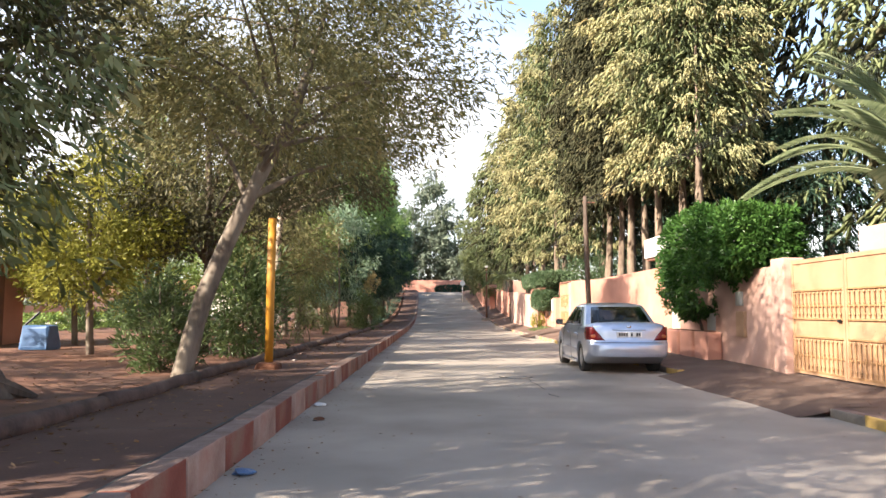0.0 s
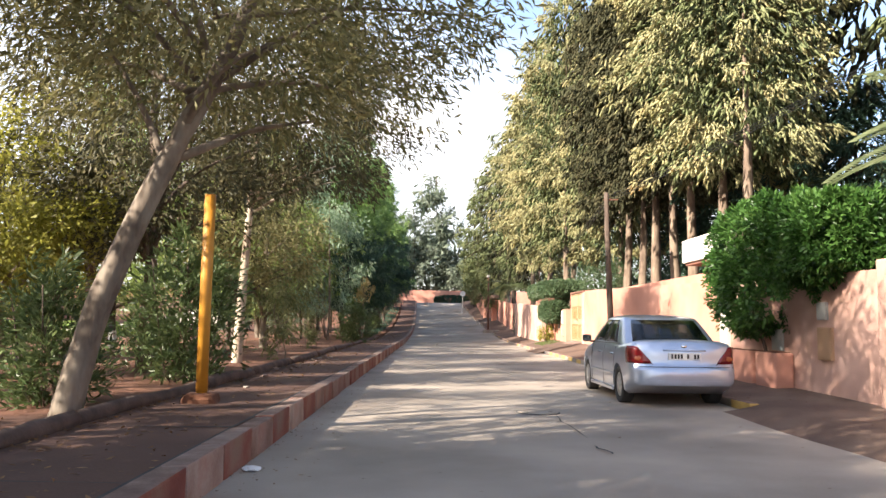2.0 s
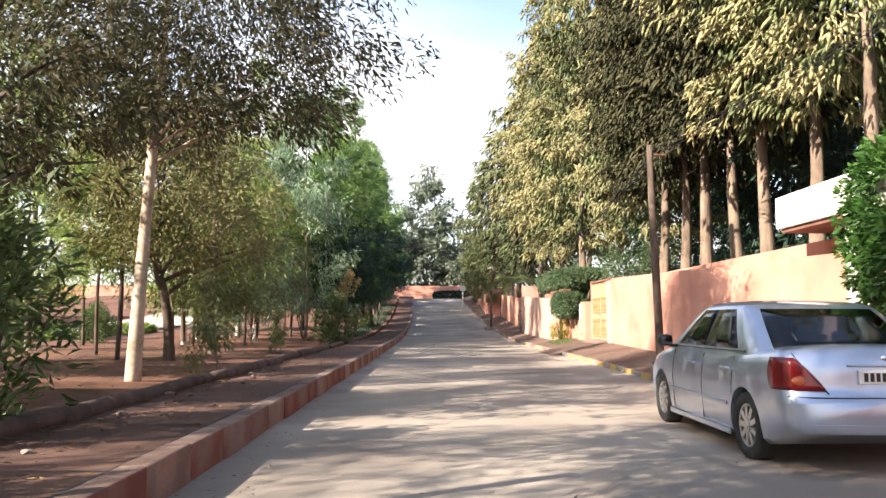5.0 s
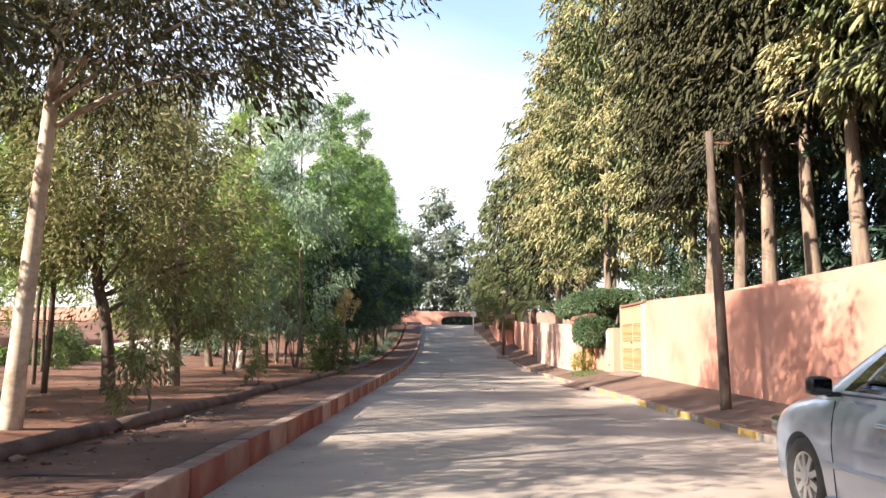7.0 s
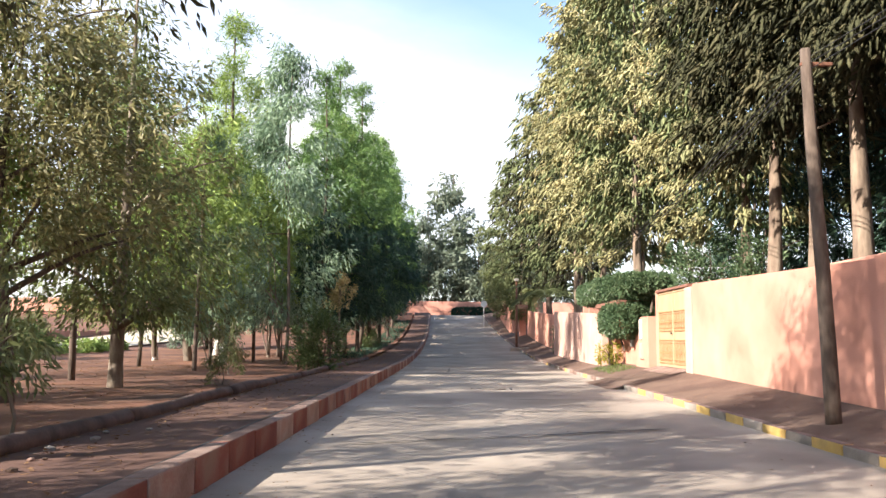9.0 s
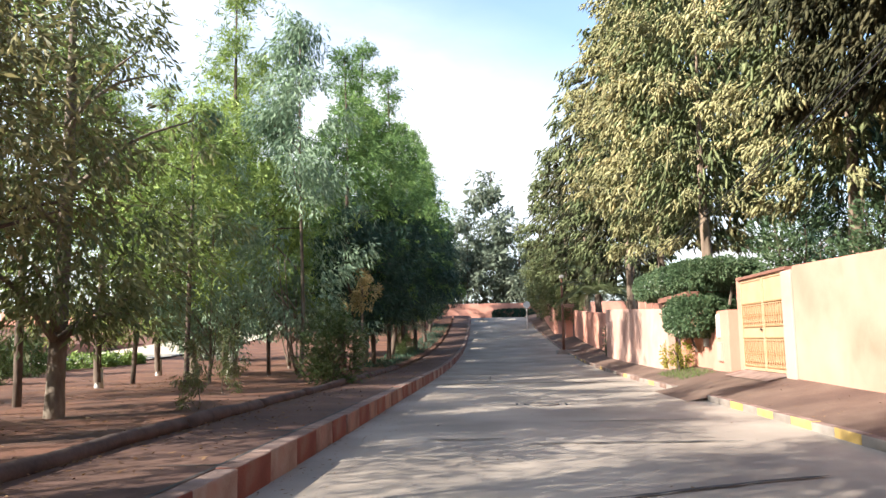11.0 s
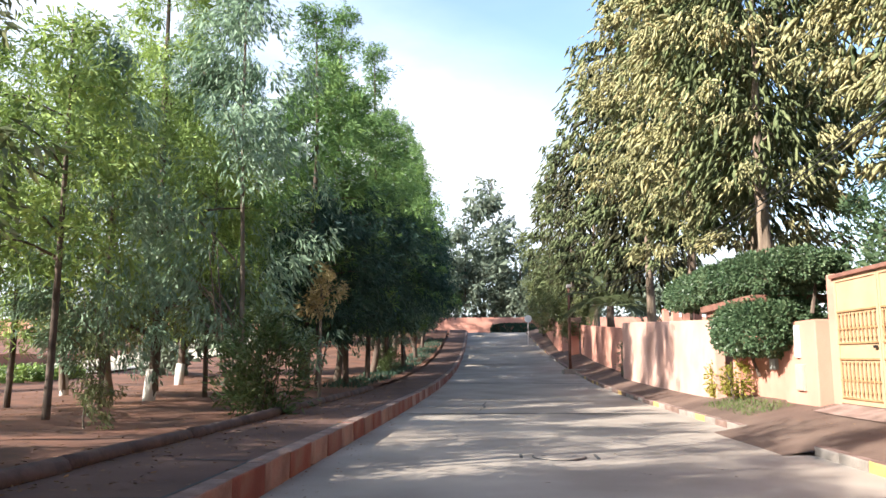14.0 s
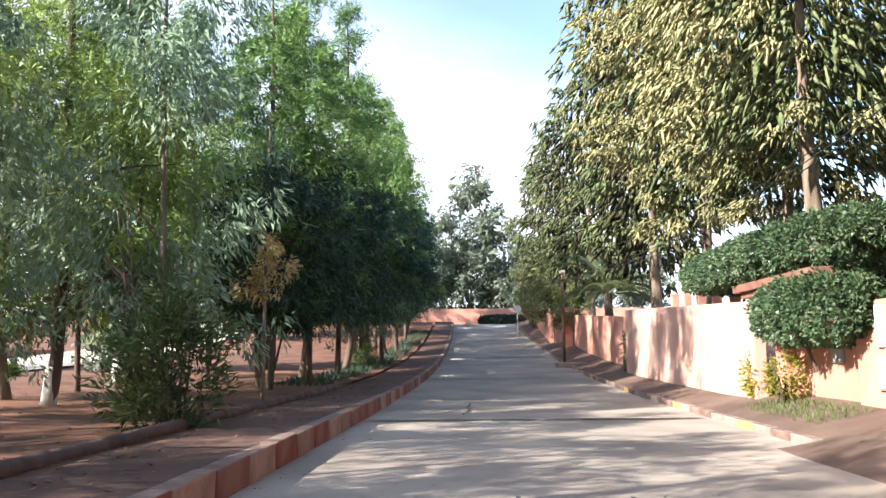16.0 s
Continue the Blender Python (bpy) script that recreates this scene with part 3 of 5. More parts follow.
def park_tree(name, label, seed, height, base, radius, mat, bark, length, width, droop, n=330, per=44, shape="oval", trunk_r=0.11, forks=1, lump=0.3, clump=0.35, spread=0.45, group="park trees", tuft=0, lime=0.0):
    rng = np.random.default_rng(seed)
    prof = {"oval": lambda h: radius * max(0.12, math.sin(math.pi * min(1, 0.12 + 0.88 * h)) ** 0.7),
            "cone": lambda h: radius * max(0.08, (1 - h) ** 0.8 * (0.55 + 0.45 * min(1, h * 5))),
            "tall": lambda h: radius * max(0.1, (1 - h ** 2.2)) * (0.6 + 0.4 * min(1, h * 4))}[shape]
    if tuft:
        pts, out, lines = branch_points(n, per, base, height, prof, rng, 0.25, 0.2, clump * 0.8, lump)
        me = tufts(name + "_crown", pts, out, tuft, length, width, droop, rng)
    else:
        pts, out, lines = branch_points(n // 5, 5, base, height, prof, rng, 0.9, 0.5, clump, lump, 0.35)
        me = leaves(name + "_crown", pts, clump * (0.5 + 0.7 * rng.random(len(pts))), out, per, length, width, droop, spread, rng, 1.3)
    bend = rng.normal(size=4) * 0.12
    trunk = [(0, 0, -0.3), (bend[0], bend[1], base * 0.9), (bend[2], bend[3], (base + height) / 2), (0, 0, height - 0.4)]
    lb = lines[:10]
    for k in range(forks - 1):
        a = rng.random() * 6.28
        lb.append([(0.03, 0, 0.1), (0.35 * math.cos(a), 0.35 * math.sin(a), base * 0.8), (0.7 * math.cos(a), 0.7 * math.sin(a), base + 1.8)])
    ob = tree(name, label, trunk, [trunk_r, trunk_r * 0.8, trunk_r * 0.5, 0.02], bark, me, mat, lb, group=group, seed=seed)
    if lime:
        foot = smooth_line(trunk, 4)[:5]
        k = lime / max(0.01, foot[-1].z)
        wash = [Vector((p.x, p.y, p.z)) for p in (foot[0], foot[0].lerp(foot[-1], 0.5 * k), foot[0].lerp(foot[-1], k))]
        part("limewash", tube(wash, [trunk_r * 1.05, trunk_r * 1.03, trunk_r * 0.97], 9, wobble=0.05, seed=seed + 1), LIME, ob, "whitewashed foot of the trunk", smooth=True)
    return ob


def scatter(proto, places, seed):
    """Stands the tree at the first place and copies of it at the others: x, y, scale."""
    rng = random.Random(seed)
    for i, (x, y, s) in enumerate(places):
        z = rise(y) + (verge(y) if x > 5 and y < 110 else 0.28 if y < END else -0.25)
        m = pose(x, y, z, 0, 0, rng.uniform(0, 360)) @ Matrix.Diagonal((s, s, s * rng.uniform(0.93, 1.07), 1))
        if i == 0:
            first = m
        else:
            copy_thing(proto, m)
    proto.matrix_basis = first


scatter(cypress(4, 18.0, 5.1, 2.9, 240, 40, 0.95, label="tall cypress with sunlit olive crown and bare trunk", inside=3400), [(7.8, 22.4, 0.95), (8.1, 25.0, 1.0)], 12)
scatter(cypress(1), [(7.3, 45.5, 1.08), (8.4, 49.8, 1.06), (8.4, 37.8, 0.95), (7.7, 54.5, 1.08)], 1)
# row whose shaded undersides are painted by the darker leaf colour
scatter(cypress(2, 17.5, 5.4, 2.9, 190, 26, 1.1, SHADED_CYPRESS, "tall cypress with bare trunk and shade coloured into its high crown", 0.15, 1.1, 2200), [(8.0, 27.2, 0.98), (8.1, 29.2, 1.0), (8.0, 31.2, 1.05), (8.1, 33.2, 0.97), (8.0, 35.0, 1.0)], 2)
scatter(cypress(3, 17.5, 3.6, 3.2, 130, 18, 1.65, FAR_INNER_CYPRESS, inside=900), [(12.5, 24, 1.0), (13, 35, 1.1), (12.5, 18, 1.0), (7.3, 60.0, 1.08), (8.7, 66.5, 1.1), (6.9, 75, 1.06), (6.4, 85, 1.0), (6.0, 95, 0.95), (14, 8, 1.0)], 3)

gum = park_tree("eucalyptus_tree", "slender eucalyptus with drooping grey-green leaves", 11, 9.5, 1.7, 2.3, GUM_LEAF, PALE_BARK, 0.18, 0.05, 0.95, n=480, per=27, shape="tall", trunk_r=0.17)
# copies below y 14 are out of view, added for shade, except x -5.3
scatter(gum, [(-6.2, 32.1, 0.95), (-12.5, 9.5, 1.1), (-14.5, 13.5, 1.1), (-7.3, 7.0, 1.0), (-8.8, 4.2, 1.0), (-9.5, 46, 1.05), (-5.3, 6.6, 0.98), (-5.0, 1.8, 1.15), (-6.2, -2.5, 1.15), (-5.6, -8, 1.0), (-9.2, 0.5, 1.1)], 4)
willow = park_tree("willow_leaved_tree", "silvery willow-leaved tree with fine hanging foliage", 12, 10.2, 1.3, 2.0, WILLOW_LEAF, PALE_BARK, 0.19, 0.045, 1.1, n=520, per=32, shape="tall", lump=0.4, clump=0.3, forks=4, trunk_r=0.07)
scatter(willow, [(-5.6, 44.2, 1.12), (-7.2, 41.1, 0.72), (-8.0, 52, 1.1), (-5.4, 67, 1.0)], 5)
pine = park_tree("pine_tree", "feathery yellow-green pine with slim trunk", 13, 11.0, 1.6, 2.5, PINE_LEAF, BARK, 0.18, 0.03, 0.1, n=165, per=18, shape="cone", trunk_r=0.13, lump=0.5, tuft=11, lime=0.75)
# the copy at y -6 is unseen, added to shade the start
scatter(pine, [(-8.0, 45.0, 1.15), (-9.4, 39.5, 0.85), (-11, 54, 1.2), (-11, 46.5, 0.9), (-8.5, 99, 1.3), (-13, 101, 1.3), (-18, 103, 1.3), (-12.5, 34, 0.9), (-9.8, 27.5, 1.0), (-9.5, -6, 1.0)], 6)
conifer = park_tree("conifer_tree", "tall bright green conifer with full layered crown", 27, 14.0, 2.0, 2.3, CONIFER_LEAF, BARK, 0.22, 0.036, 0.15, n=190, per=18, shape="tall", trunk_r=0.14, lump=0.45, tuft=12, clump=0.3)
scatter(conifer, [(-5.6, 51.5, 1.0), (-5.7, 56.5, 1.1), (-5.3, 62.5, 1.12), (-5.2, 68.5, 1.12), (-5.1, 75, 1.12), (-5.3, 83, 1.08), (-5.8, 93, 1.02)], 26)
dark = park_tree("casuarina_tree", "dense dark green casuarina on a bare stem beside the pavement", 14, 8.2, 2.2, 2.2, DARK_LEAF, BARK, 0.3, 0.045, 0.6, n=115, per=15, tuft=9, shape="oval", trunk_r=0.12, forks=2)
scatter(dark, [(-4.9, 49.8, 0.8), (-4.7, 53.5, 0.95), (-4.7, 58, 1.0), (-4.6, 63, 1.05), (-4.6, 69.5, 1.1), (-4.7, 77, 1.1), (-5.2, 87, 1.1), (-7.0, 99.5, 1.5), (-10.5, 100.5, 1.5), (-9, 64, 1.3), (11.5, 24, 1.0), (11.3, 28.5, 1.0), (11.5, 33, 1.05), (11.3, 37.5, 1.0), (10.8, 42.5, 0.95), (-6.2, 72.5, 1.4), (-6.6, 81, 1.5), (-7.2, 91, 1.5)], 7)
dist = park_tree("far_tree", "tall tree greyed for haze; distant ones, and unseen ones added for shade", 15, 13, 0.8, 3.2, HAZED_LEAF, BARK, 0.6, 0.18, 0.3, n=70, per=16, shape="tall", clump=0.6, lump=0.45, tuft=7, group="distant trees")
# the last four stand unseen near the start, added to cast shade
scatter(dist, [(0.2, 125, 1.6), (-3.2, 121, 1.2), (-8, 118, 0.9), (3.6, 121, 1.15), (-14, 121, 0.9), (6, 118, 0.85), (-20, 119, 0.9), (12, 119, 1), (-28, 118, 1), (19, 120, 1), (-30, 60, 0.9), (-31, 40, 0.9), (-31, 20, 0.9), (-14, 62, 0.9), (-15, 90, 1), (-9, -4.5, 0.8), (-12.5, 0.5, 0.85), (-8.5, -11, 0.9), (-14, -7, 0.95)], 8)
oleander = park_tree("oleander_bush", "dense oleander bush with long narrow green leaves", 16, 2.3, 0.15, 0.85, OLEANDER_LEAF, BARK, 0.18, 0.04, -0.25, n=170, per=32, shape="oval", trunk_r=0.03, forks=5, clump=0.25, group="park bushes")
tagged(oleander, category="bush")
scatter(oleander, [(-4.5, 12.9, 0.72), (-4.0, 16.2, 0.95), (-3.75, 40.4, 0.85), (-14, 42, 0.7), (-15, 38, 0.8), (-4.6, 63, 0.6), (-15.5, 34, 0.7), (-16, 47, 0.8), (-15.5, 26, 0.8)], 9)
sapling = park_tree("eucalyptus_sapling", "young eucalyptus sapling with hanging grey-green leaves", 19, 2.2, 0.15, 0.42, GUM_LEAF, PALE_BARK, 0.13, 0.03, 0.9, n=50, per=34, shape="tall", trunk_r=0.025, clump=0.18)
scatter(sapling, [(-4.15, 24.6, 1.0), (-4.6, 33.5, 0.6), (-5.4, 37.5, 0.7)], 20)
slim = park_tree("slim_tree", "slim young park tree with bare straight trunk", 23, 7.5, 2.4, 1.5, PINE_LEAF, BARK, 0.22, 0.045, 0.2, n=55, per=18, shape="oval", trunk_r=0.075, tuft=7)
scatter(slim, [(-7.4, 28.3, 0.88), (-9.3, 31.5, 0.8), (-8.0, 34.0, 1.08), (-6.9, 38.8, 0.95), (-7.4, 47.2, 1.0), (-10, 42.5, 1.0), (-9.8, 49.5, 1.1), (-7.2, 58, 1.1), (-13.5, 40, 0.9), (-7.9, 53.5, 1.1)], 24)
broad = park_tree("broad_leaved_tree", "dense dark-leaved tree shading the pavement", 29, 8.2, 3.1, 2.4, DUSKY_LEAF, BARK, 0.17, 0.045, 0.7, n=430, per=34, shape="oval", trunk_r=0.14)
# the copy at y 3.6 stands out of view, added to cast shade
scatter(broad, [(-6.1, 8.6, 1.0), (-5.6, 3.6, 1.05), (-5.5, 18.4, 0.95), (-8.4, 22.3, 0.9)], 30)
golden = park_tree("yellow_leaved_tree", "small tree with yellowing sunlit leaves and pale trunk", 17, 5.2, 1.9, 1.9, YELLOW_LEAF, PALE_BARK, 0.15, 0.05, 0.3, n=330, per=44, shape="oval", trunk_r=0.1)
scatter(golden, [(-7.6, 17.2, 0.9), (-10.4, 22.5, 0.9), (-13.5, 24, 1.0)], 10)
withered = park_tree("withered_sapling", "small sapling with dry yellow leaves beside the pavement", 18, 3.2, 2.3, 0.45, DRY_LEAF, PALE_BARK, 0.12, 0.045, 0.6, n=30, per=40, shape="oval", trunk_r=0.045, clump=0.2)
scatter(withered, [(-3.75, 45.2, 1.0)], 11)

# leaning tree at the pavement
rng = np.random.default_rng(21)
pts, out = crown_points(700, 3.6, 8.0, lambda h: 3.6 * max(0.15, math.sin(math.pi * min(1, 0.15 + 0.85 * h)) ** 0.6), rng, 0.2, 0.25)
pts = pts * np.array([0.92, 0.8, 1]) + np.array([1.2, 0.3, 0])
me = leaves("leaning_crown", pts, 0.35 + 0.25 * rng.random(len(pts)), out, 66, 0.15, 0.032, 0.5, 0.5, rng, 1.0)
lean_trunk = [(0, 0, -0.3), (0.38, 0, 1.2), (1.03, 0, 2.75), (1.7, 0.1, 4.2), (2.2, 0.2, 6.0)]
axis = lambda z: (float(np.interp(z, [0, 2.7, 6], [0, 1.0, 1.9])), 0.1)
lb = [[(1.0, 0, 2.7), (0.6, 0.1, 3.5), (-0.1, 0.1, 4.6)], [(1.2, 0, 3.4), (2.2, 0.2, 4.2), (3.4, 0.3, 4.9)], [(1.4, 0, 4), (1.2, -0.6, 5), (1.0, -1.4, 6)]] + limbs_to(pts, axis, rng, 16, 0.7)
leaning = tree("leaning_tree", "leaning tree with pale trunk and wide drooping grey-green crown", lean_trunk, [0.17, 0.14, 0.12, 0.085, 0.03], PALE_BARK, me, OLIVE_LEAF, lb, group="park trees")
leaning.matrix_basis = pose(-3.95, 12.0, 0.3)
# bent dark-stemmed tree in the park
rng = np.random.default_rng(24)
pts, out = crown_points(430, 2.3, 6.4, lambda h: 2.5 * max(0.15, math.sin(math.pi * min(1, 0.15 + 0.85 * h)) ** 0.6), rng, 0.2, 0.3)
pts += np.array([-0.2, 0, 0])
me = leaves("bent_crown", pts, 0.3 + 0.2 * rng.random(len(pts)), out, 50, 0.15, 0.036, 0.6, 0.5, rng, 1.0)
lb = [[(-0.3, 0, 2.0), (0.2, 0.1, 2.9), (0.7, 0.2, 4.0)], [(-0.42, 0.1, 2.5), (-1.1, 0, 3.3), (-1.8, -0.2, 4.0)]] + limbs_to(pts, lambda z: (-0.15 * min(z, 2.6), 0.05), rng, 12, 0.8)
bent = tree("bent_tree", "olive-leaved tree with bent dark reddish trunk", [(0, 0, -0.3), (-0.04, 0, 0.7), (-0.18, 0, 1.6), (-0.42, 0.1, 2.5), (-0.3, 0.1, 4.8)], [0.16, 0.12, 0.11, 0.1, 0.03], BARK, me, OLIVE_LEAF, lb, group="park trees")
bent.matrix_basis = pose(-6.1, 28.2, 0.28)
# white-trunked tree
rng = np.random.default_rng(22)
pts, out = crown_points(560, 4.2, 9.3, lambda h: 3.0 * max(0.15, math.sin(math.pi * min(1, 0.15 + 0.85 * h)) ** 0.6), rng, 0.2, 0.25)
pts += np.array([0.9, 0, 0])
me = leaves("gum_crown", pts, 0.35 + 0.25 * rng.random(len(pts)), out, 66, 0.16, 0.038, 0.8, 0.5, rng, 1.0)
white = tree("white_trunked_tree", "slim leaning gum tree with smooth whitish trunk", [(0, 0, -0.3), (0.07, 0, 1.5), (0.16, 0, 3.2), (0.24, 0, 4.6), (0.45, 0, 7.5)], [0.14, 0.108, 0.09, 0.078, 0.03], WHITE_BARK, me, DUSKY_LEAF, limbs_to(pts, lambda z: (0.052 * z, 0), rng, 12, 0.6), group="park trees")
white.matrix_basis = pose(-4.69, 22.3, 0.28)

# ---- more materials ----
def plain(name, color, rough=0.5, metal=0.0, coat=0.0):
    m = surface(name, [tuple(c * 0.9 for c in color), color], 4, rough, 0.03, 80, metal)
    m.node_tree.nodes["Principled BSDF"].inputs["Coat Weight"].default_value = coat
    return m


SILVER = plain("silver_car_paint", (0.47, 0.53, 0.64), 0.3, 0.6, 0.8)
MIRROR = plain("dark_mirror_glass", (0.12, 0.13, 0.14), 0.1, 1.0)
CHROME = plain("chrome", (0.7, 0.7, 0.7), 0.15, 1.0)
RIM = plain("wheel_alloy", (0.55, 0.55, 0.55), 0.3, 0.8)
RUBBER = plain("tyre_rubber", (0.025, 0.025, 0.025), 0.8)
BLACK = plain("black_plastic", (0.015, 0.015, 0.016), 0.35)
DARK_CLOTH = plain("dark_cloth", (0.05, 0.05, 0.055), 0.9)
TAIL_RED = plain("red_lamp_glass", (0.16, 0.006, 0.008), 0.2, 0.0, 0.2)
TAIL_AMBER = plain("amber_lamp_glass", (0.42, 0.10, 0.03), 0.15, 0.0, 0.3)
PLATE = plain("plate_white", (0.75, 0.75, 0.72), 0.4)
CAR_GLASS = glass("car_glass", (0.26, 0.32, 0.36))
GATE_TAN = surface("gate_tan_paint", [(0.38, 0.225, 0.13), (0.46, 0.28, 0.165)], 2, 0.55, 0.1, 40, stain=((0.3, 0.14, 0.06), 1.5, 0.55, 0.8, 0.5))
GATE_YELLOW = surface("gate_ochre_paint", [(0.425, 0.275, 0.16), (0.501, 0.336, 0.204)], 2, 0.55, 0.1, 40)
IRON = surface("painted_iron", [(0.30, 0.16, 0.07), (0.42, 0.25, 0.12)], 5, 0.55, 0.1, 40)
RUST = surface("rusty_iron", [(0.12, 0.05, 0.03), (0.22, 0.10, 0.06)], 5, 0.8, 0.2, 40)
BROWN_BEAM = surface("brown_concrete", [(0.16, 0.07, 0.05), (0.25, 0.12, 0.08)], 3, 0.9, 0.3, 40)
GREY_BOX = plain("grey_box_paint", (0.38, 0.38, 0.36), 0.5)
BLUE_TARP = surface("blue_tarpaulin", [(0.04, 0.10, 0.22), (0.08, 0.17, 0.31)], 3, 0.5, 0.4, 20)
PALE_ROAD = surface("pale_dust_road", [(0.42, 0.36, 0.27), (0.55, 0.48, 0.37)], 0.6, 0.95, 0.3, 20)
WIRE = plain("cable_black", (0.02, 0.02, 0.02), 0.6)
BORDER_MAT = surface("border_wood", [(0.0476, 0.0306, 0.0238), (0.0952, 0.0612, 0.0476), (0.136, 0.0888, 0.068)], 3, 0.9, 0.6, 25)


# ---- gates ----
def gate(name, y0, y1, z0, h, leaf_count, bands, sheet, label, x=WALL_X + 0.1, bars=9):
    """A sheet-metal gate in the wall line; bands: heights of the ornamental grilles, as parts of its height."""
    g = thing(name, x, y0, z0)
    w = (y1 - y0) / leaf_count
    spear = bmesh.new()
    tube([(0, 0, 0), (0, 0, 0.8)], [0.011, 0.011], 6, spear)
    for zc, r in ((0.12, 0.03), (0.5, 0.025), (0.86, 0.028)):
        bmesh.ops.create_icosphere(spear, subdivisions=1, radius=r, matrix=Matrix.Translation((0, 0, zc)) @ Matrix.Diagonal((0.6, 1, 2.2, 1)))
    spear_me = bpy.data.meshes.new("grille_bar")
    spear.to_mesh(spear_me)
    spear.free()
    spear_me.materials.append(IRON)
    for k in range(leaf_count):
        a, b = k * w + 0.012, (k + 1) * w - 0.012
        leaf = part("gate_leaf", box(0, 0.04, a, b, 0.02, h, 0.006), sheet, g)
        fr = box(-0.02, -0.001, a, a + 0.06, 0.02, h)
        for q in ((b - 0.06, b, 0.02, h), (a + 0.06, b - 0.06, 0.02, 0.08), (a + 0.06, b - 0.06, h - 0.07, h)):
            box(-0.02, -0.001, *q, bm=fr)
        part("gate_frame", fr, sheet, leaf)
        for z_lo, z_hi in bands:
            rails = bmesh.new()
            for zr in (z_lo, z_lo + (z_hi - z_lo) * 0.45, z_hi):
                box(-0.03, -0.004, a + 0.06, b - 0.06, zr - 0.014, zr + 0.014, bm=rails)
            part("grille_rail", rails, IRON, leaf)
            for i in range(bars):
                ob = new("grille_bar", spear_me)
                ob.parent = leaf
                ob.matrix_basis = Matrix.Translation((-0.03, a + 0.06 + (b - a - 0.12) * (i + 0.5) / bars, z_lo + 0.03)) @ Matrix.Diagonal((1, 1, (z_hi - z_lo - 0.04) * 1.05, 1))
        if k == leaf_count - 1:
            part("gate_handle", box(-0.05, -0.02, a + 0.1, a + 0.2, 0.95, 1.0, 0.008), BLACK, leaf)
    return tagged(g, label, "gate")


gate("metal_gate", 10.5, 14.2, 0.17, 2.06, 2, [(0.08, 0.68), (1.0, 1.5)], GATE_TAN, "tan sheet-metal driveway gate with spear ornament bands", bars=12)
gate("metal_gate", 37.25, 40.4, 0.5, 2.2, 2, [(0.12, 0.78), (1.05, 1.6)], GATE_YELLOW, "ochre sheet-metal gate with spear ornament bands", x=WALL_X + 0.12, bars=10)


rail = thing("gate_lintel", WALL_X + 0.04, 37.2, 2.7)
part("bar", box(0, 0.22, 0, 3.25, 0, 0.07, 0.01), BROWN_BEAM, rail)
tagged(rail, "thin brown lintel above the ochre gate", "lintel", kind="structure")


def pillar(x, y0, y1, z0, z1, material, label, depth=0.4, name="gate_pillar"):
    p = thing(name, x, y0, z0 - 0.3)
    part("shaft", box(0, depth, 0, y1 - y0, 0, z1 - z0 + 0.3, 0.025), material, p)
    return tagged(p, label, "pillar", "gate pillars", "structure")


pillar(WALL_X - 0.06, 14.2, 14.75, 0.16, 2.3, PEACH_WALL, "peach rendered gate pillar")
pillar(WALL_X - 0.04, 36.7, 37.25, 0.45, 2.66, PEACH_WALL, "peach rendered gate pillar")
pillar(WALL_X + 0.1, 40.4, 40.7, 0.5, 2.8, RENDER_WALL, "salmon rendered gate pillar", 0.3)
pillar(WALL_X - 0.15, 40.7, 42.3, 0.45, 2.0, RENDER_WALL, "broad salmon rendered pillar holding meter boxes", 0.4)
pillar(6.3, 44.9, 45.38, 0.45, 2.4, RENDER_WALL, "salmon pillar of the porch", 0.35)
pillar(5.75, 79.5, 80.1, rise(79.5) + 0.3, rise(79.5) + 2.6, RENDER_WALL, "salmon pillar with pale cap", 0.55)
pillar(5.55, 83.3, 84.0, rise(83.5) + 0.3, rise(83.5) + 2.6, RENDER_WALL, "salmon pillar with pale cap", 0.55)
pillar(6.5, 20.62, 20.98, 0.2, 2.76, WHITE_WALL, "whitewashed post carrying the canopy", 0.3)
for yy in (79.4, 83.2):
    cap = thing("pillar_cap", 5.6 if yy < 80 else 5.4, yy, rise(yy) + 2.58)
    part("slab", box(0, 0.85, 0, 0.95, 0, 0.32, 0.02), PEACH_WALL, cap)
    tagged(cap, "pale concrete cap on a pillar", "cap", kind="structure")

# porch canopy by the first wall, and the upper garden wall behind
c = thing("entrance_canopy", 6.25, 19.75, 2.84)
part("slab", box(0, 1.7, 0, 3.0, 0.0, 0.56, 0.03), WHITE_WALL, c)
part("soffit", box(0.06, 1.6, 0.06, 2.9, -0.07, -0.003, 0.01), BROWN_BEAM, c)
tagged(c, "white concrete canopy over a side entrance", "canopy")
inner = thing("garden_parapet", 7.0, 21.5, 2.3)
part("wall_body", box(0, 0.2, 0, 15, -2.3, 0.35, 0.02), RENDER_WALL, inner)
tagged(inner, "low salmon parapet behind the garden wall", "wall", kind="structure")
b = thing("garden_box", 7.2, 10.6, 0.1)
part("wall_body", box(0, 1.4, 0, 2.3, 0, 2.62, 0.03), PEACH_WALL, b)
tagged(b, "orange rendered block standing behind the gate", "outbuilding")
# fence of posts above the hedge
for k in range(7):
    p = thing("fence_post", 7.3, 47.5 + k * 1.6, 2.2)
    part("post", box(-0.12, 0.12, -0.12, 0.12, -1.9, 1.0, 0.02), RENDER_WALL, p)
    tagged(p, "salmon rendered fence post above the wall", "post", "fence posts")
bm_ = thing("porch_beam", 5.82, 42.35, 2.42)
part("beam", box(0, 1.6, 0, 3.9, 0, 0.16, 0.02), BROWN_BEAM, bm_)
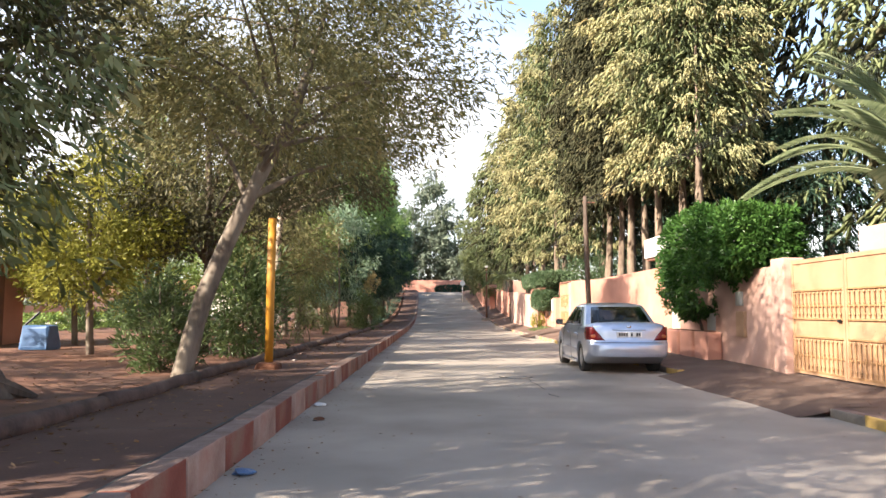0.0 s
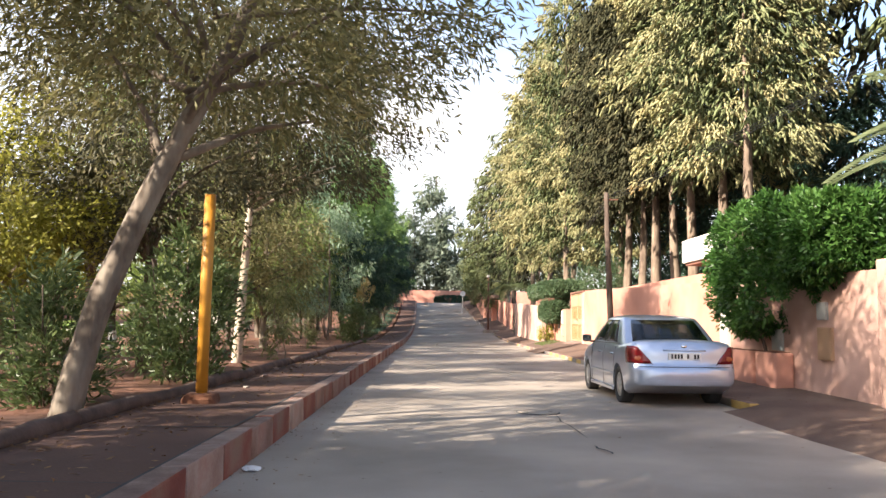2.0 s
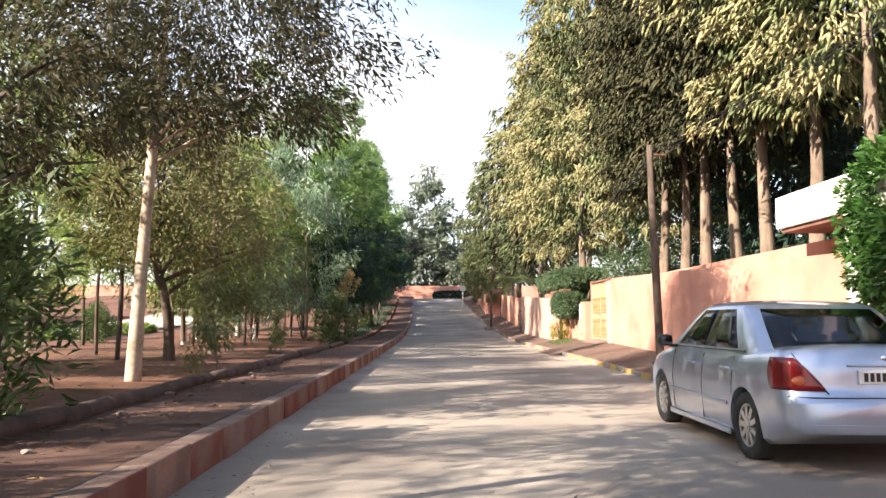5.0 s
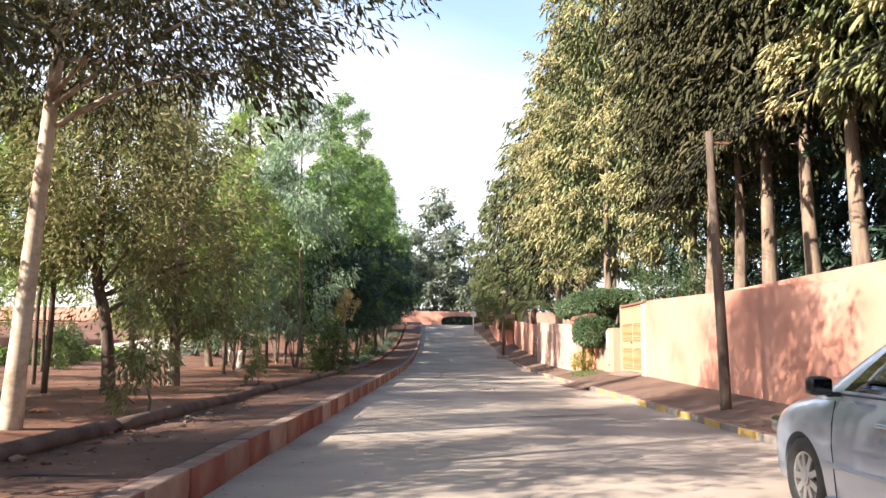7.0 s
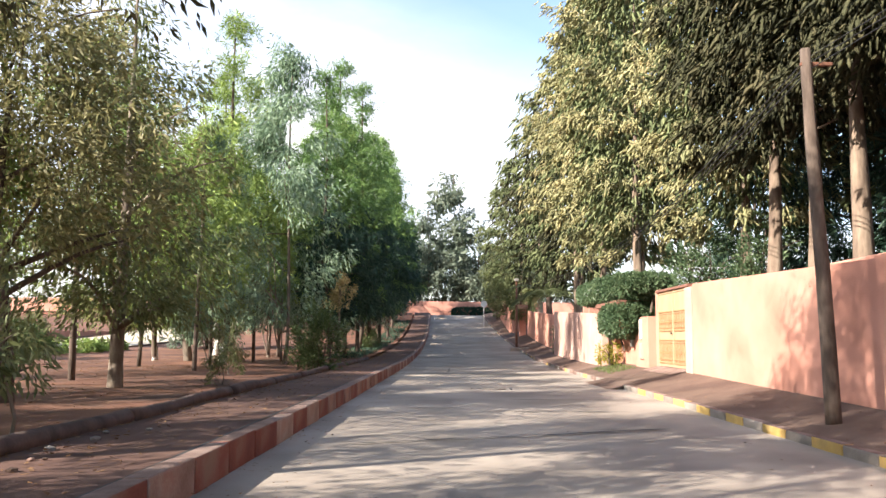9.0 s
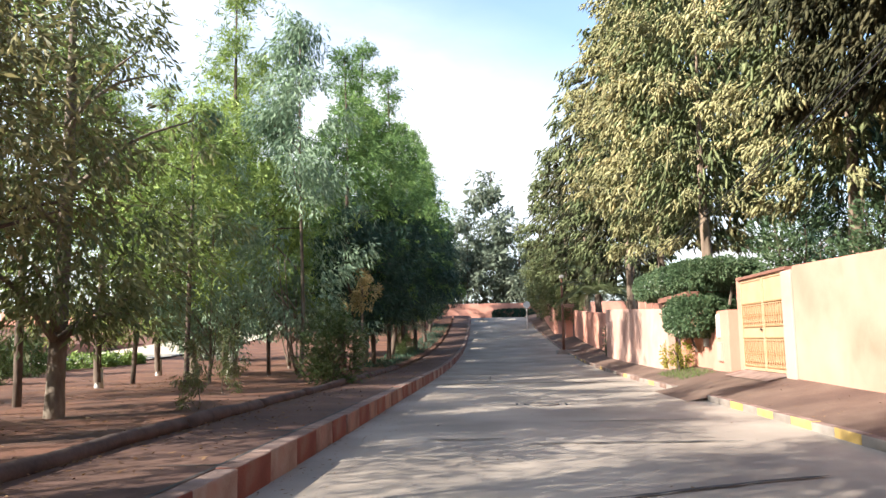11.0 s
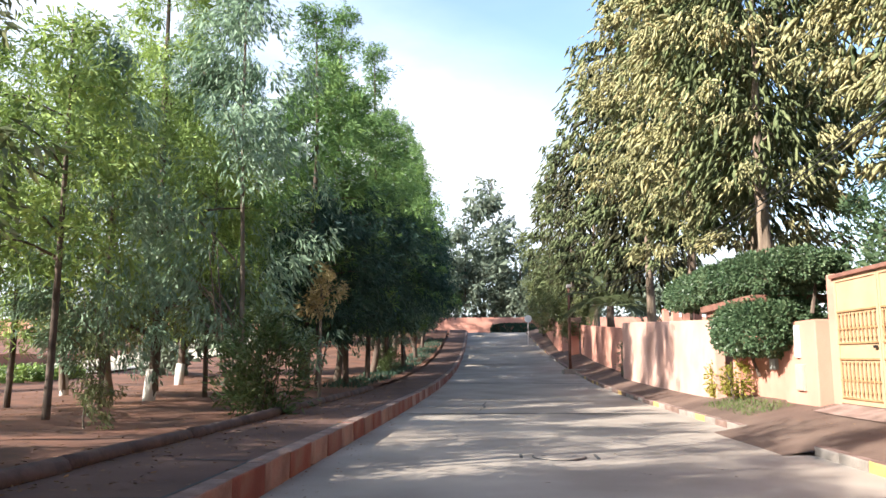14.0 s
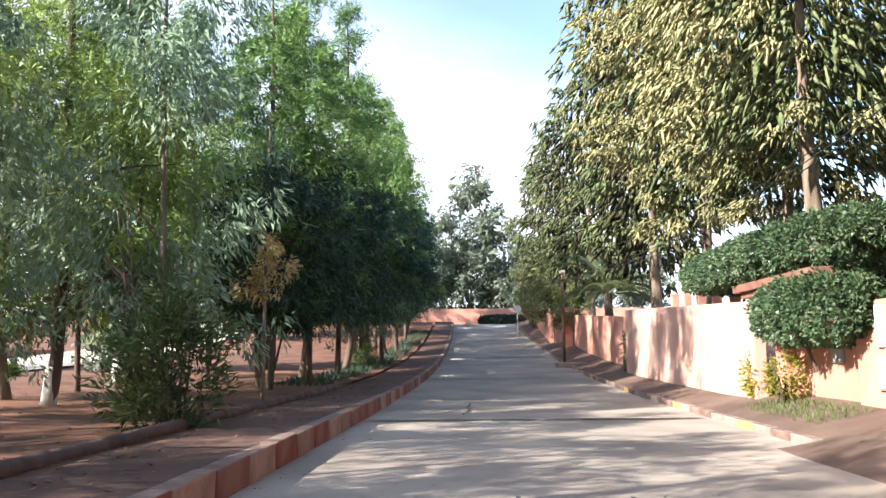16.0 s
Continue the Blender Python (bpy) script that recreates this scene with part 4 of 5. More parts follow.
part("joist", box(0.1, 0.25, 0.2, 3.7, -0.12, -0.003, 0.01), BROWN_BEAM, bm_)
tagged(bm_, "brown concrete porch beam carrying a hedge", "beam", kind="structure")


def meter_box(x, y, z, w, h, material, label):
    m = thing("meter_box", x, y, z)
    body = part("housing", box(-0.05, 0.02, 0, w, 0, h, 0.01), material, m)
    part("door", box(-0.062, -0.052, 0.02, w - 0.02, 0.02, h - 0.02, 0.004), material, body)
    return tagged(m, label, "meter box", "meter boxes")


meter_box(6.6, 16.2, 0.75, 0.45, 0.55, GATE_TAN, "tan metal meter box set in the wall")
meter_box(6.6, 16.35, 1.42, 0.3, 0.3, GREY_BOX, "pale grey electric box on the wall")
meter_box(6.6, 18.0, 0.85, 0.42, 0.4, GREY_BOX, "pale grey meter box under the bush")
meter_box(WALL_X - 0.15, 41.22, 0.68, 0.40, 0.5, PEACH_WALL, "peach painted meter box in the wall")
meter_box(WALL_X - 0.15, 41.42, 1.3, 0.16, 0.62, WHITE_WALL, "narrow white letter box on the wall")
meter_box(6.5, 42.9, 1.05, 0.4, 0.38, GREY_BOX, "grey water meter box under the hedge")
for yy in (17.6, 18.7, 19.8):
    p = thing("planter", 6.25, yy, 0.2)
    part("pot", box(0, 0.34, 0, 0.9, -0.1, 0.62, 0.04), RENDER_WALL, p)
    part("soil", box(0.05, 0.29, 0.05, 0.85, 0.6, 0.635), EARTH, p)
    tagged(p, "salmon rendered planter box at the wall's foot", "planter", "planters")


# ---- hedges ----
def hedge(name, label, boxes, seed, n, per, mat, length=0.11, width=0.055, cut=None, origin=(0, 0, 0)):
    """Clipped or loose leaves over rounded boxes (x0, x1, y0, y1, z0, z1)."""
    rng = np.random.default_rng(seed)
    pts, out = [], []
    while len(pts) < n:
        x0, x1, y0, y1, z0, z1 = boxes[rng.integers(len(boxes))]
        d = rng.normal(size=3)
        d /= (np.abs(d) ** 4).sum() ** 0.25
        d *= 0.8 + 0.2 * rng.random() ** 0.4
        p = np.array([(x0 + x1) / 2 + d[0] * (x1 - x0) / 2, (y0 + y1) / 2 + d[1] * (y1 - y0) / 2, (z0 + z1) / 2 + d[2] * (z1 - z0) / 2])
        if cut and not cut(p):
            continue
        pts.append(p - np.array(origin))
        out.append(d / np.linalg.norm(d))
    me = leaves(name + "_leaves", np.array(pts), 0.07 + 0.08 * rng.random(n), np.array(out), per, length, width, 0.15, 0.5, rng, 1.0)
    h = thing(name, *origin)
    link_mesh("foliage", me, mat, h)
    for k in range(4):
        q = pts[k * 7]
        part("stem", tube([(q[0] * 0.3, q[1], -0.4), (q[0] * 0.6, q[1], 0.4), tuple(q)], [0.04, 0.03, 0.012], 6), BARK, h)
    return tagged(h, label, "hedge")


hedge("ficus_bush", "large bright green bush hanging over the wall", [(5.75, 7.6, 16.0, 20.2, 1.15, 3.6), (6.0, 7.6, 15.3, 17.8, 2.1, 3.5), (5.8, 7.6, 16.6, 20.0, 1.3, 3.75)], 31, 1350, 40, FICUS_LEAF, 0.11, 0.047,
      cut=lambda p: p[2] > 1.15 + max(0, 18.2 - p[1]) * 0.42, origin=(6.7, 18.0, 1.0))
hedge("clipped_hedge", "long clipped hedge growing over the porch beam", [(5.6, 7.8, 41.3, 50.6, 2.66, 3.5)], 32, 1500, 46, HEDGE_LEAF, 0.08, 0.046, origin=(6.6, 46.0, 2.56))
hedge("clipped_bush", "rounded clipped hedge over the low wall", [(5.65, 7.2, 41.7, 45.2, 1.42, 2.48)], 33, 700, 46, HEDGE_LEAF, 0.08, 0.046, origin=(6.6, 44.0, 1.3))
for yy, zz, sc, mt in ((45.6, 0.42, 0.35, YELLOW_LEAF), (44.3, 0.42, 0.4, YELLOW_LEAF), (59.6, 0.6, 0.9, HEDGE_LEAF)):
    hedge("wall_shrub", "small yellow-green shrub at the wall's foot", [(5.85 if sc > 0.5 else 5.78, 6.3, yy - 0.4 * sc, yy + 0.5 * sc, zz, zz + 1.2 * sc + 0.25)], int(yy), 40, 20, mt, 0.08, 0.04, origin=(6.05, yy, zz - 0.05))
# shrubs with upright shoots behind the second gate
shoots = park_tree("garden_shrub", "tall garden shrub with upright leafy shoots", 41, 4.3, 2.0, 0.9, HEDGE_LEAF, BARK, 0.13, 0.06, -0.4, n=100, per=26, shape="oval", trunk_r=0.05, forks=5, lump=0.6, clump=0.22, group="garden shrubs")
scatter(shoots, [(7.9, 39.3, 0.95), (7.8, 41.0, 0.9), (8.3, 36.2, 0.9), (8.6, 22.5, 0.6)], 42)
small = park_tree("roadside_tree", "leafy dull green tree behind the garden wall", 43, 9.0, 1.8, 1.9, GUM_LEAF, BARK, 0.26, 0.08, 0.4, n=330, per=36, shape="oval", trunk_r=0.12, group="garden trees")
scatter(small, [(5.6, 88, 0.95), (5.9, 80, 0.8), (5.0, 97, 0.9)], 44)


# ---- palms ----
def frond_mesh(length, n=52):
    bm = bmesh.new()
    line = [(length * t * math.cos(0.15 * t), 0, length * (0.62 * t - 0.75 * t * t)) for t in [i / 10 for i in range(11)]]
    tube(line, list(np.linspace(0.022, 0.005, 11)), 5, bm)
    for i in range(n):
        t = 0.12 + 0.86 * i / n
        p = Vector((length * t, 0, length * (0.62 * t - 0.75 * t * t)))
        ll = 0.5 * math.sin(math.pi * (0.15 + 0.8 * t)) + 0.1
        for sgn in (-1, 1):
            d = Vector((0.55, sgn * 0.75, 0.28 - 0.5 * t)).normalized()
            w = Vector((0.02, 0, 0.012))
            v = [bm.verts.new(p - w), bm.verts.new(p + d * ll * 0.5 - w * 1.1 + Vector((0, 0, -0.01))), bm.verts.new(p + d * ll + Vector((0, 0, -0.06))), bm.verts.new(p + d * ll * 0.5 + w * 1.1)]
            bm.faces.new(v)
    me = bpy.data.meshes.new("frond")
    bm.to_mesh(me)
    bm.free()
    me.materials.append(PALM_LEAF)
    return me


def palm(x, y, z, trunk_h, length, seed, fronds=26):
    p = thing("palm_tree", x, y, z)
    rng = random.Random(seed)
    line = [(0, 0, -0.2), (0.03, 0, trunk_h * 0.5), (0, 0, trunk_h)]
    part("trunk", tube(smooth_line(line, 6), list(np.linspace(0.24, 0.2, 13)), 10, wobble=0.16, seed=seed), BARK, p)
    me = frond_mesh(length)
    for k in range(fronds):
        ob = new("frond", me)
        ob.parent = p
        ob.matrix_basis = pose(0, 0, trunk_h - 0.05, 0, 0, 137.5 * k) @ pose(0, 0, 0, rng.uniform(-15, 15), rng.uniform(-62, 14), 0)
    return tagged(p, "date palm with arching grey-green fronds behind the wall", "palm", "palms")


palm(9.4, 14.6, 0.2, 3.5, 3.3, 1)
palm(6.75, 68.0, rise(68) + 0.3, 3.3, 2.9, 2)
palm(6.6, 92, rise(92) + 0.3, 1.8, 2.2, 3)


# ---- car ----
def loft(sections, bm=None):
    """Rings of equal size joined into a closed skin."""
    bm = bm or bmesh.new()
    rings = [[bm.verts.new(p) for p in s] for s in sections]
    n = len(rings[0])
    for a, b in zip(rings, rings[1:]):
        for k in range(n):
            bm.faces.new((a[k], a[(k + 1) % n], b[(k + 1) % n], b[k]))
    bm.faces.new(rings[0][::-1])
    bm.faces.new(rings[-1])
    bmesh.ops.recalc_face_normals(bm, faces=bm.faces[:])
    return bm


def swept(rows, steps):
    """Smooth rows of numbers between the given ones."""
    return [tuple(v) for v in smooth_rows(np.array(rows, dtype=float), steps)]


def smooth_rows(a, steps):
    ext = np.vstack([2 * a[0] - a[1], a, 2 * a[-1] - a[-2]])
    out = []
    for i in range(1, len(ext) - 2):
        p, q, r, s = ext[i - 1:i + 3]
        for k in range(steps):
            t = k / steps
            v = 0.5 * (2 * q + (r - p) * t + (2 * p - 5 * q + 4 * r - s) * t * t + (3 * q - p - 3 * r + s) * t ** 3)
            out.append(np.clip(v, np.minimum(q, r), np.maximum(q, r)))
    return out + [a[-1]]


def tail_y(x, z):
    """Where the rear end of the car's skin lies, lengthwise."""
    plan = float(np.interp(abs(x) / 0.85, [0, 0.5, 0.65, 0.78, 0.9, 0.96, 1.0], [0, 0.012, 0.03, 0.052, 0.10, 0.15, 0.21]))
    return plan + float(np.interp(z, [0.2, 0.27, 0.36, 0.56, 0.63, 0.68, 0.9, 1.0, 1.06], [0.06, 0.0, -0.05, -0.06, -0.03, 0.02, 0.035, 0.07, 0.12]))


def saloon(x, y, rz):
    car = thing("car", x, y, 0, rz)
    rows = swept([(0.0, 0.80, 0.355, 0.945, 1.035), (0.06, 0.84, 0.335, 0.965, 1.065), (0.3, 0.85, 0.26, 0.97, 1.075), (0.62, 0.853, 0.18, 0.955, 1.06), (1.1, 0.855, 0.17, 0.94, 1.0), (1.8, 0.857, 0.17, 0.93, 0.985),
                  (2.6, 0.857, 0.17, 0.925, 0.985), (3.2, 0.853, 0.17, 0.915, 0.99), (3.5, 0.845, 0.17, 0.885, 0.965), (3.85, 0.83, 0.18, 0.82, 0.895), (4.12, 0.78, 0.20, 0.72, 0.79), (4.29, 0.66, 0.24, 0.61, 0.66), (4.36, 0.5, 0.30, 0.5, 0.54)], 3)
    secs = []
    for yy, w, b, s, t in rows:
        half = [(0.0, b), (w * 0.6, b), (w * 0.88, b), (w * 0.955, b + 0.05), (w * 0.98, b + 0.2 * (s - b)), (w * 0.992, b + 0.4 * (s - b)), (w, b + 0.6 * (s - b)), (w * 0.992, b + 0.75 * (s - b)), (w * 0.975, b + 0.9 * (s - b)),
                (w * 0.945, s), (w * 0.89, s + 0.4 * (t - s)), (w * 0.75, s + 0.75 * (t - s)), (w * 0.5, t - 0.01), (w * 0.25, t - 0.002), (0.0, t)]
        secs.append([(px_, yy, pz_) for px_, pz_ in half] + [(-px_, yy, pz_) for px_, pz_ in half[-2:0:-1]])
    caps = [[(px_ * k, 0.0, 0.63 + (pz_ - 0.63) * k) for px_, _, pz_ in secs[0]] for k in (0.08, 0.3, 0.5, 0.7, 0.85, 0.95)]
    skin = loft(caps + secs)
    for v in skin.verts:
        if v.co.y < 0.6:
            v.co.y += (1 - v.co.y / 0.6) ** 2 * tail_y(v.co.x, v.co.z)
    body = part("body", skin, SILVER, car, smooth=True)
    cut = bmesh.new()
    for yy in (0.93, 3.53):
        for sgn in (-1, 1):
            bmesh.ops.create_cone(cut, cap_ends=True, segments=36, radius1=0.345, radius2=0.345, depth=0.5, matrix=Matrix.Translation((sgn * 0.87, yy, 0.31)) @ Matrix.Rotation(math.pi / 2, 4, "Y"))
    cutter = part("cutter", cut, BLACK)
    md = body.modifiers.new("arches", "BOOLEAN")
    md.object, md.operation, md.solver = cutter, "DIFFERENCE", "EXACT"
    sb = car.matrix_basis.copy()
    car.matrix_basis = Matrix.Identity(4)
    bpy.context.view_layer.update()
    done = bpy.data.meshes.new_from_object(body.evaluated_get(bpy.context.evaluated_depsgraph_get()))
    body.modifiers.clear()
    bpy.data.objects.remove(cutter)
    car.matrix_basis = sb
    # the rear bumper is a shell of its own below the boot
    low = bmesh.new()
    low.from_mesh(done)
    top = low.copy()
    is_low = lambda f: f.calc_center_median().z < 0.635 and f.calc_center_median().y < 0.52
    bmesh.ops.delete(low, geom=[f for f in low.faces if not is_low(f)], context="FACES")
    bmesh.ops.delete(top, geom=[f for f in top.faces if is_low(f)], context="FACES")
    top.to_mesh(done)
    top.free()
    done.set_sharp_from_angle(angle=radians(38))
    body.data = done
    bumper = part("rear_bumper", low, SILVER, car, smooth=True)

    # cabin: rings of one height, with panes between the pillars
    levels = swept([(0.92, 0.44, 3.52, 0.795), (1.0, 0.58, 3.38, 0.775), (1.2, 0.86, 3.02, 0.715), (1.385, 1.12, 2.68, 0.645), (1.43, 1.24, 2.55, 0.605), (1.462, 1.42, 2.40, 0.52), (1.478, 1.6, 2.25, 0.38), (1.484, 1.78, 2.08, 0.18)], 2)
    us = [-1, -0.96, -0.84, -0.5, -0.2, 0.2, 0.5, 0.84, 0.96, 1]
    ss = [0.04, 0.10, 0.17, 0.28, 0.40, 0.495, 0.53, 0.65, 0.78, 0.89, 0.96]
    rings, tags = [], []
    for z, yr, yf, w in levels:
        bow = 0.16
        ring = [(w * u * (0.97 if abs(u) == 1 else 1), yr + bow * abs(u) ** 3, z) for u in us]
        y0, y1 = yr + bow, yf - bow
        ring += [(w * (1 + 0.03 * math.sin(math.pi * s)), y0 + s * (y1 - y0), z) for s in ss]
        ring += [(w * u * (0.97 if abs(u) == 1 else 1), yf - bow * abs(u) ** 3, z) for u in us[::-1]]
        ring += [(-w * (1 + 0.03 * math.sin(math.pi * s)), y0 + s * (y1 - y0), z) for s in ss[::-1]]
        rings.append(ring)
    n = len(rings[0])
    for k in range(n):
        if k < 10:
            tags.append("rear_window" if 2 <= k <= 6 else "cabin_shell")
        elif k < 20:
            j = k - 10
            tags.append("middle_pillar" if j == 5 else "side_window" if j in (2, 3, 4) else "front_side_window" if j in (6, 7, 8) else "cabin_shell")
        elif k < 31:
            tags.append("windscreen" if 23 <= k <= 27 else "cabin_shell")
        else:
            j = 10 - (k - 31) - 1
            tags.append("middle_pillar_l" if j == 5 else "side_window_l" if j in (2, 3, 4) else "front_side_window_l" if j in (6, 7, 8) else "cabin_shell")
    faces = {}
    for i in range(len(rings) - 1):
        glazed = 1.0 - 1e-6 <= levels[i][0] and levels[i + 1][0] <= 1.386
        for k in range(n):
            name = tags[k] if glazed else "cabin_shell"
            faces.setdefault(name, []).append((rings[i][k], rings[i][(k + 1) % n], rings[i + 1][(k + 1) % n], rings[i + 1][k]))
    faces["cabin_shell"].append(tuple(rings[-1]))
    for name, quads in faces.items():
        bm = bmesh.new()
        for q in quads:
            bm.faces.new([bm.verts.new(v) for v in q])
        bmesh.ops.remove_doubles(bm, verts=bm.verts[:], dist=0.0005)
        bmesh.ops.recalc_face_normals(bm, faces=bm.faces[:])
        pane = "window" in name or name == "windscreen"
        if pane:
            bmesh.ops.solidify(bm, geom=bm.faces[:], thickness=0.005)
        plain_name = "side_window" if "side" in name else name.removesuffix("_l")
        ob = part(plain_name, bm, CAR_GLASS if pane else BLACK if "pillar" in name else SILVER, car, smooth=True)
        if name == "cabin_shell":
            ob.data.set_sharp_from_angle(angle=radians(50))
    for sg in (-1, 1):
        part("window_trim", tube([(sg * 0.795, 0.98, 0.985), (sg * 0.808, 2.0, 0.975), (sg * 0.795, 3.05, 0.975)], [0.009] * 3, 6), BLACK, car)
        m = part("mirror", box(sg * 0.955 - 0.085, sg * 0.955 + 0.085, 2.90, 3.02, 0.965, 1.10, 0.045), BLACK, car, smooth=True)
        part("mirror_glass", box(sg * 0.955 - 0.065, sg * 0.955 + 0.065, 2.892, 2.899, 0.985, 1.08), MIRROR, m)
        part("mirror_arm", box(sg * 0.85 - 0.05, sg * 0.85 + 0.05, 2.95, 3.0, 0.955, 0.99, 0.012), BLACK, m)
        for yy in (1.28, 2.25):
            part("door_handle", box(sg * 0.857 - 0.025, sg * 0.857 + 0.022, yy, yy + 0.17, 0.795, 0.822, 0.011), SILVER, car)
        for yy, lo in ((1.2, 0.52), (2.03, 0.27), (3.02, 0.27)):
            part("door_seam", tube([(sg * 0.835, yy + 0.0, lo - 0.03), (sg * 0.856, yy, 0.6), (sg * 0.848, yy - 0.005, 0.76), (sg * 0.815, yy - 0.01, 0.925)], [0.0045] * 4, 5), BLACK, car)
        part("side_moulding", box(sg * 0.858 - 0.012, sg * 0.858 + 0.010, 1.32, 3.1, 0.45, 0.49, 0.008), SILVER, car)
        part("sill", box(sg * 0.83 - 0.02, sg * 0.83 + 0.012, 1.3, 3.17, 0.17, 0.235, 0.015), SILVER, car)
        tl = bmesh.new()
        grid = []
        for j in range(7):
            z = 0.695 + 0.27 * j / 6
            x_in = 0.515 + 0.225 * (j / 6) ** 1.15
            end = 0.33 + 0.05 * math.sin(math.pi * j / 6)
            line = [(q, tail_y(q, z) - 0.014, z) for q in np.linspace(x_in, 0.78, 6)] + [(0.82, tail_y(0.82, z) - 0.004, z), (0.851, 0.24 + 0.3 * tail_y(0, z), z), (0.856 - 0.09 * max(0, z - 0.86), end, z)]
            grid.append([tl.verts.new((sg * a, b, c)) for a, b, c in line])
        for u, v in zip(grid, grid[1:]):
            for k in range(8):
                tl.faces.new((u[k], u[k + 1], v[k + 1], v[k]))
        bmesh.ops.recalc_face_normals(tl, faces=tl.faces[:])
        bmesh.ops.solidify(tl, geom=tl.faces[:], thickness=0.03 if sg > 0 else 0.03)
        lampp = part("tail_lamp", tl, TAIL_RED, car, "red tail lamp with amber reflector", smooth=True)
        rf = bmesh.new()
        bmesh.ops.create_uvsphere(rf, u_segments=12, v_segments=8, radius=1.0, matrix=Matrix.Translation((sg * 0.70, tail_y(0.70, 0.79) - 0.012, 0.775)) @ Matrix.Diagonal((0.085, 0.012, 0.04, 1)))
        part("reflector", rf, TAIL_AMBER, lampp, smooth=True)
        part("headlamp", box(sg * 0.62 - 0.13, sg * 0.62 + 0.13, 4.1, 4.3, 0.58, 0.72, 0.04), CHROME, car)
        part("lid_seam", tube([(sg * a, tail_y(a, z) - 0.001, z) for a, z in ((0.50, 0.67), (0.54, 0.73), (0.62, 0.83), (0.715, 0.95), (0.74, 1.0))], [0.005] * 5, 5), BLACK, car)
    part("bumper_seam", tube([(a, tail_y(a, 0.64) + 0.003, 0.645) for a in np.linspace(-0.8, 0.8, 13)], [0.0055] * 13, 5), BLACK, bumper)
    part("bumper_crease", tube([(a, tail_y(a, 0.42) + 0.004, 0.43) for a in np.linspace(-0.78, 0.78, 13)], [0.006] * 13, 5), SILVER, bumper)
    part("garnish", tube([(a, tail_y(a, 0.9) - 0.004, 0.905) for a in np.linspace(-0.34, 0.34, 7)], [0.013] * 7, 8), SILVER, car, smooth=True)
    pl = part("number_plate", box(-0.26, 0.26, tail_y(0, 0.8) - 0.014, tail_y(0, 0.8) + 0.03, 0.755, 0.865, 0.004), PLATE, car)
    for px_ in (-0.2, -0.15, -0.10, -0.05, 0.05, 0.16, 0.21):
        part("plate_bar", box(px_ - 0.016, px_ + 0.016, tail_y(0, 0.8) - 0.018, tail_y(0, 0.8) - 0.0145, 0.775, 0.845), BLACK, pl)
    bd = bmesh.new()
    bmesh.ops.create_uvsphere(bd, u_segments=14, v_segments=8, radius=1.0, matrix=Matrix.Translation((0, tail_y(0, 0.965), 0.965)) @ Matrix.Diagonal((0.05, 0.014, 0.032, 1)))
    part("badge", bd, CHROME, car, smooth=True)
    part("underbody", box(-0.66, 0.66, 0.75, 4.1, 0.2, 0.34), RUBBER, car)
    part("parcel_shelf", box(-0.62, 0.62, 0.72, 1.3, 1.0, 1.015), DARK_CLOTH, car)
    part("cabin_floor", box(-0.66, 0.66, 1.3, 3.25, 0.993, 1.003), DARK_CLOTH, car)
    for px_ in (-0.36, 0.36):
        part("headrest", box(px_ - 0.13, px_ + 0.13, 1.3, 1.4, 1.015, 1.17, 0.04), DARK_CLOTH, car)
        part("headrest", box(px_ - 0.13, px_ + 0.13, 2.1, 2.2, 1.1, 1.26, 0.04), DARK_CLOTH, car)
        part("seat_back", box(px_ - 0.22, px_ + 0.22, 2.1, 2.22, 0.98, 1.13, 0.05), DARK_CLOTH, car)
    for yy in (0.93, 3.53):
        for sg in (-1, 1):
            ty = bmesh.new()
            ring = [(0.19, 0.0), (0.215, 0.02), (0.285, 0.022), (0.305, 0.005), (0.305, -0.16), (0.285, -0.18), (0.17, -0.18)]
            rr = [[ty.verts.new((sg * (0.81 + o), yy + r * math.cos(2 * math.pi * k / 32), 0.305 + r * math.sin(2 * math.pi * k / 32))) for r, o in ring] for k in range(32)]
            for k in range(32):
                u, v = rr[k], rr[(k + 1) % 32]
                for i in range(7):
                    ty.faces.new((u[i], u[(i + 1) % 7], v[(i + 1) % 7], v[i]))
            bmesh.ops.recalc_face_normals(ty, faces=ty.faces[:])
            wh = part("wheel", ty, RUBBER, car, "black rubber tyre", smooth=True)
            rm = bmesh.new()
            bmesh.ops.create_cone(rm, cap_ends=True, segments=32, radius1=0.20, radius2=0.20, depth=0.03, matrix=Matrix.Translation((sg * 0.772, yy, 0.305)) @ Matrix.Rotation(math.pi / 2, 4, "Y"))
            part("rim_bed", rm, BLACK, wh)
            rm = bmesh.new()
            for k in range(9):
                m4 = Matrix.Translation((sg * 0.80, yy, 0.305)) @ Matrix.Rotation(2 * math.pi * k / 9, 4, "X") @ Matrix.Translation((0, 0.115, 0)) @ Matrix.Diagonal((0.03, 0.16, 0.05, 1))
                bmesh.ops.create_cube(rm, size=1, matrix=m4)
            for r0, dp in ((0.062, 0.05), (0.03, 0.06)):
                bmesh.ops.create_cone(rm, cap_ends=True, segments=18, radius1=r0, radius2=r0, depth=dp, matrix=Matrix.Translation((sg * 0.80, yy, 0.305)) @ Matrix.Rotation(math.pi / 2, 4, "Y"))
            lip = [[rm.verts.new((sg * (0.80 + o), yy + r * math.cos(2 * math.pi * k / 32), 0.305 + r * math.sin(2 * math.pi * k / 32))) for r, o in ((0.178, 0.01), (0.205, 0.018), (0.205, -0.03), (0.178, -0.03))] for k in range(32)]
            for k in range(32):
                u, v = lip[k], lip[(k + 1) % 32]
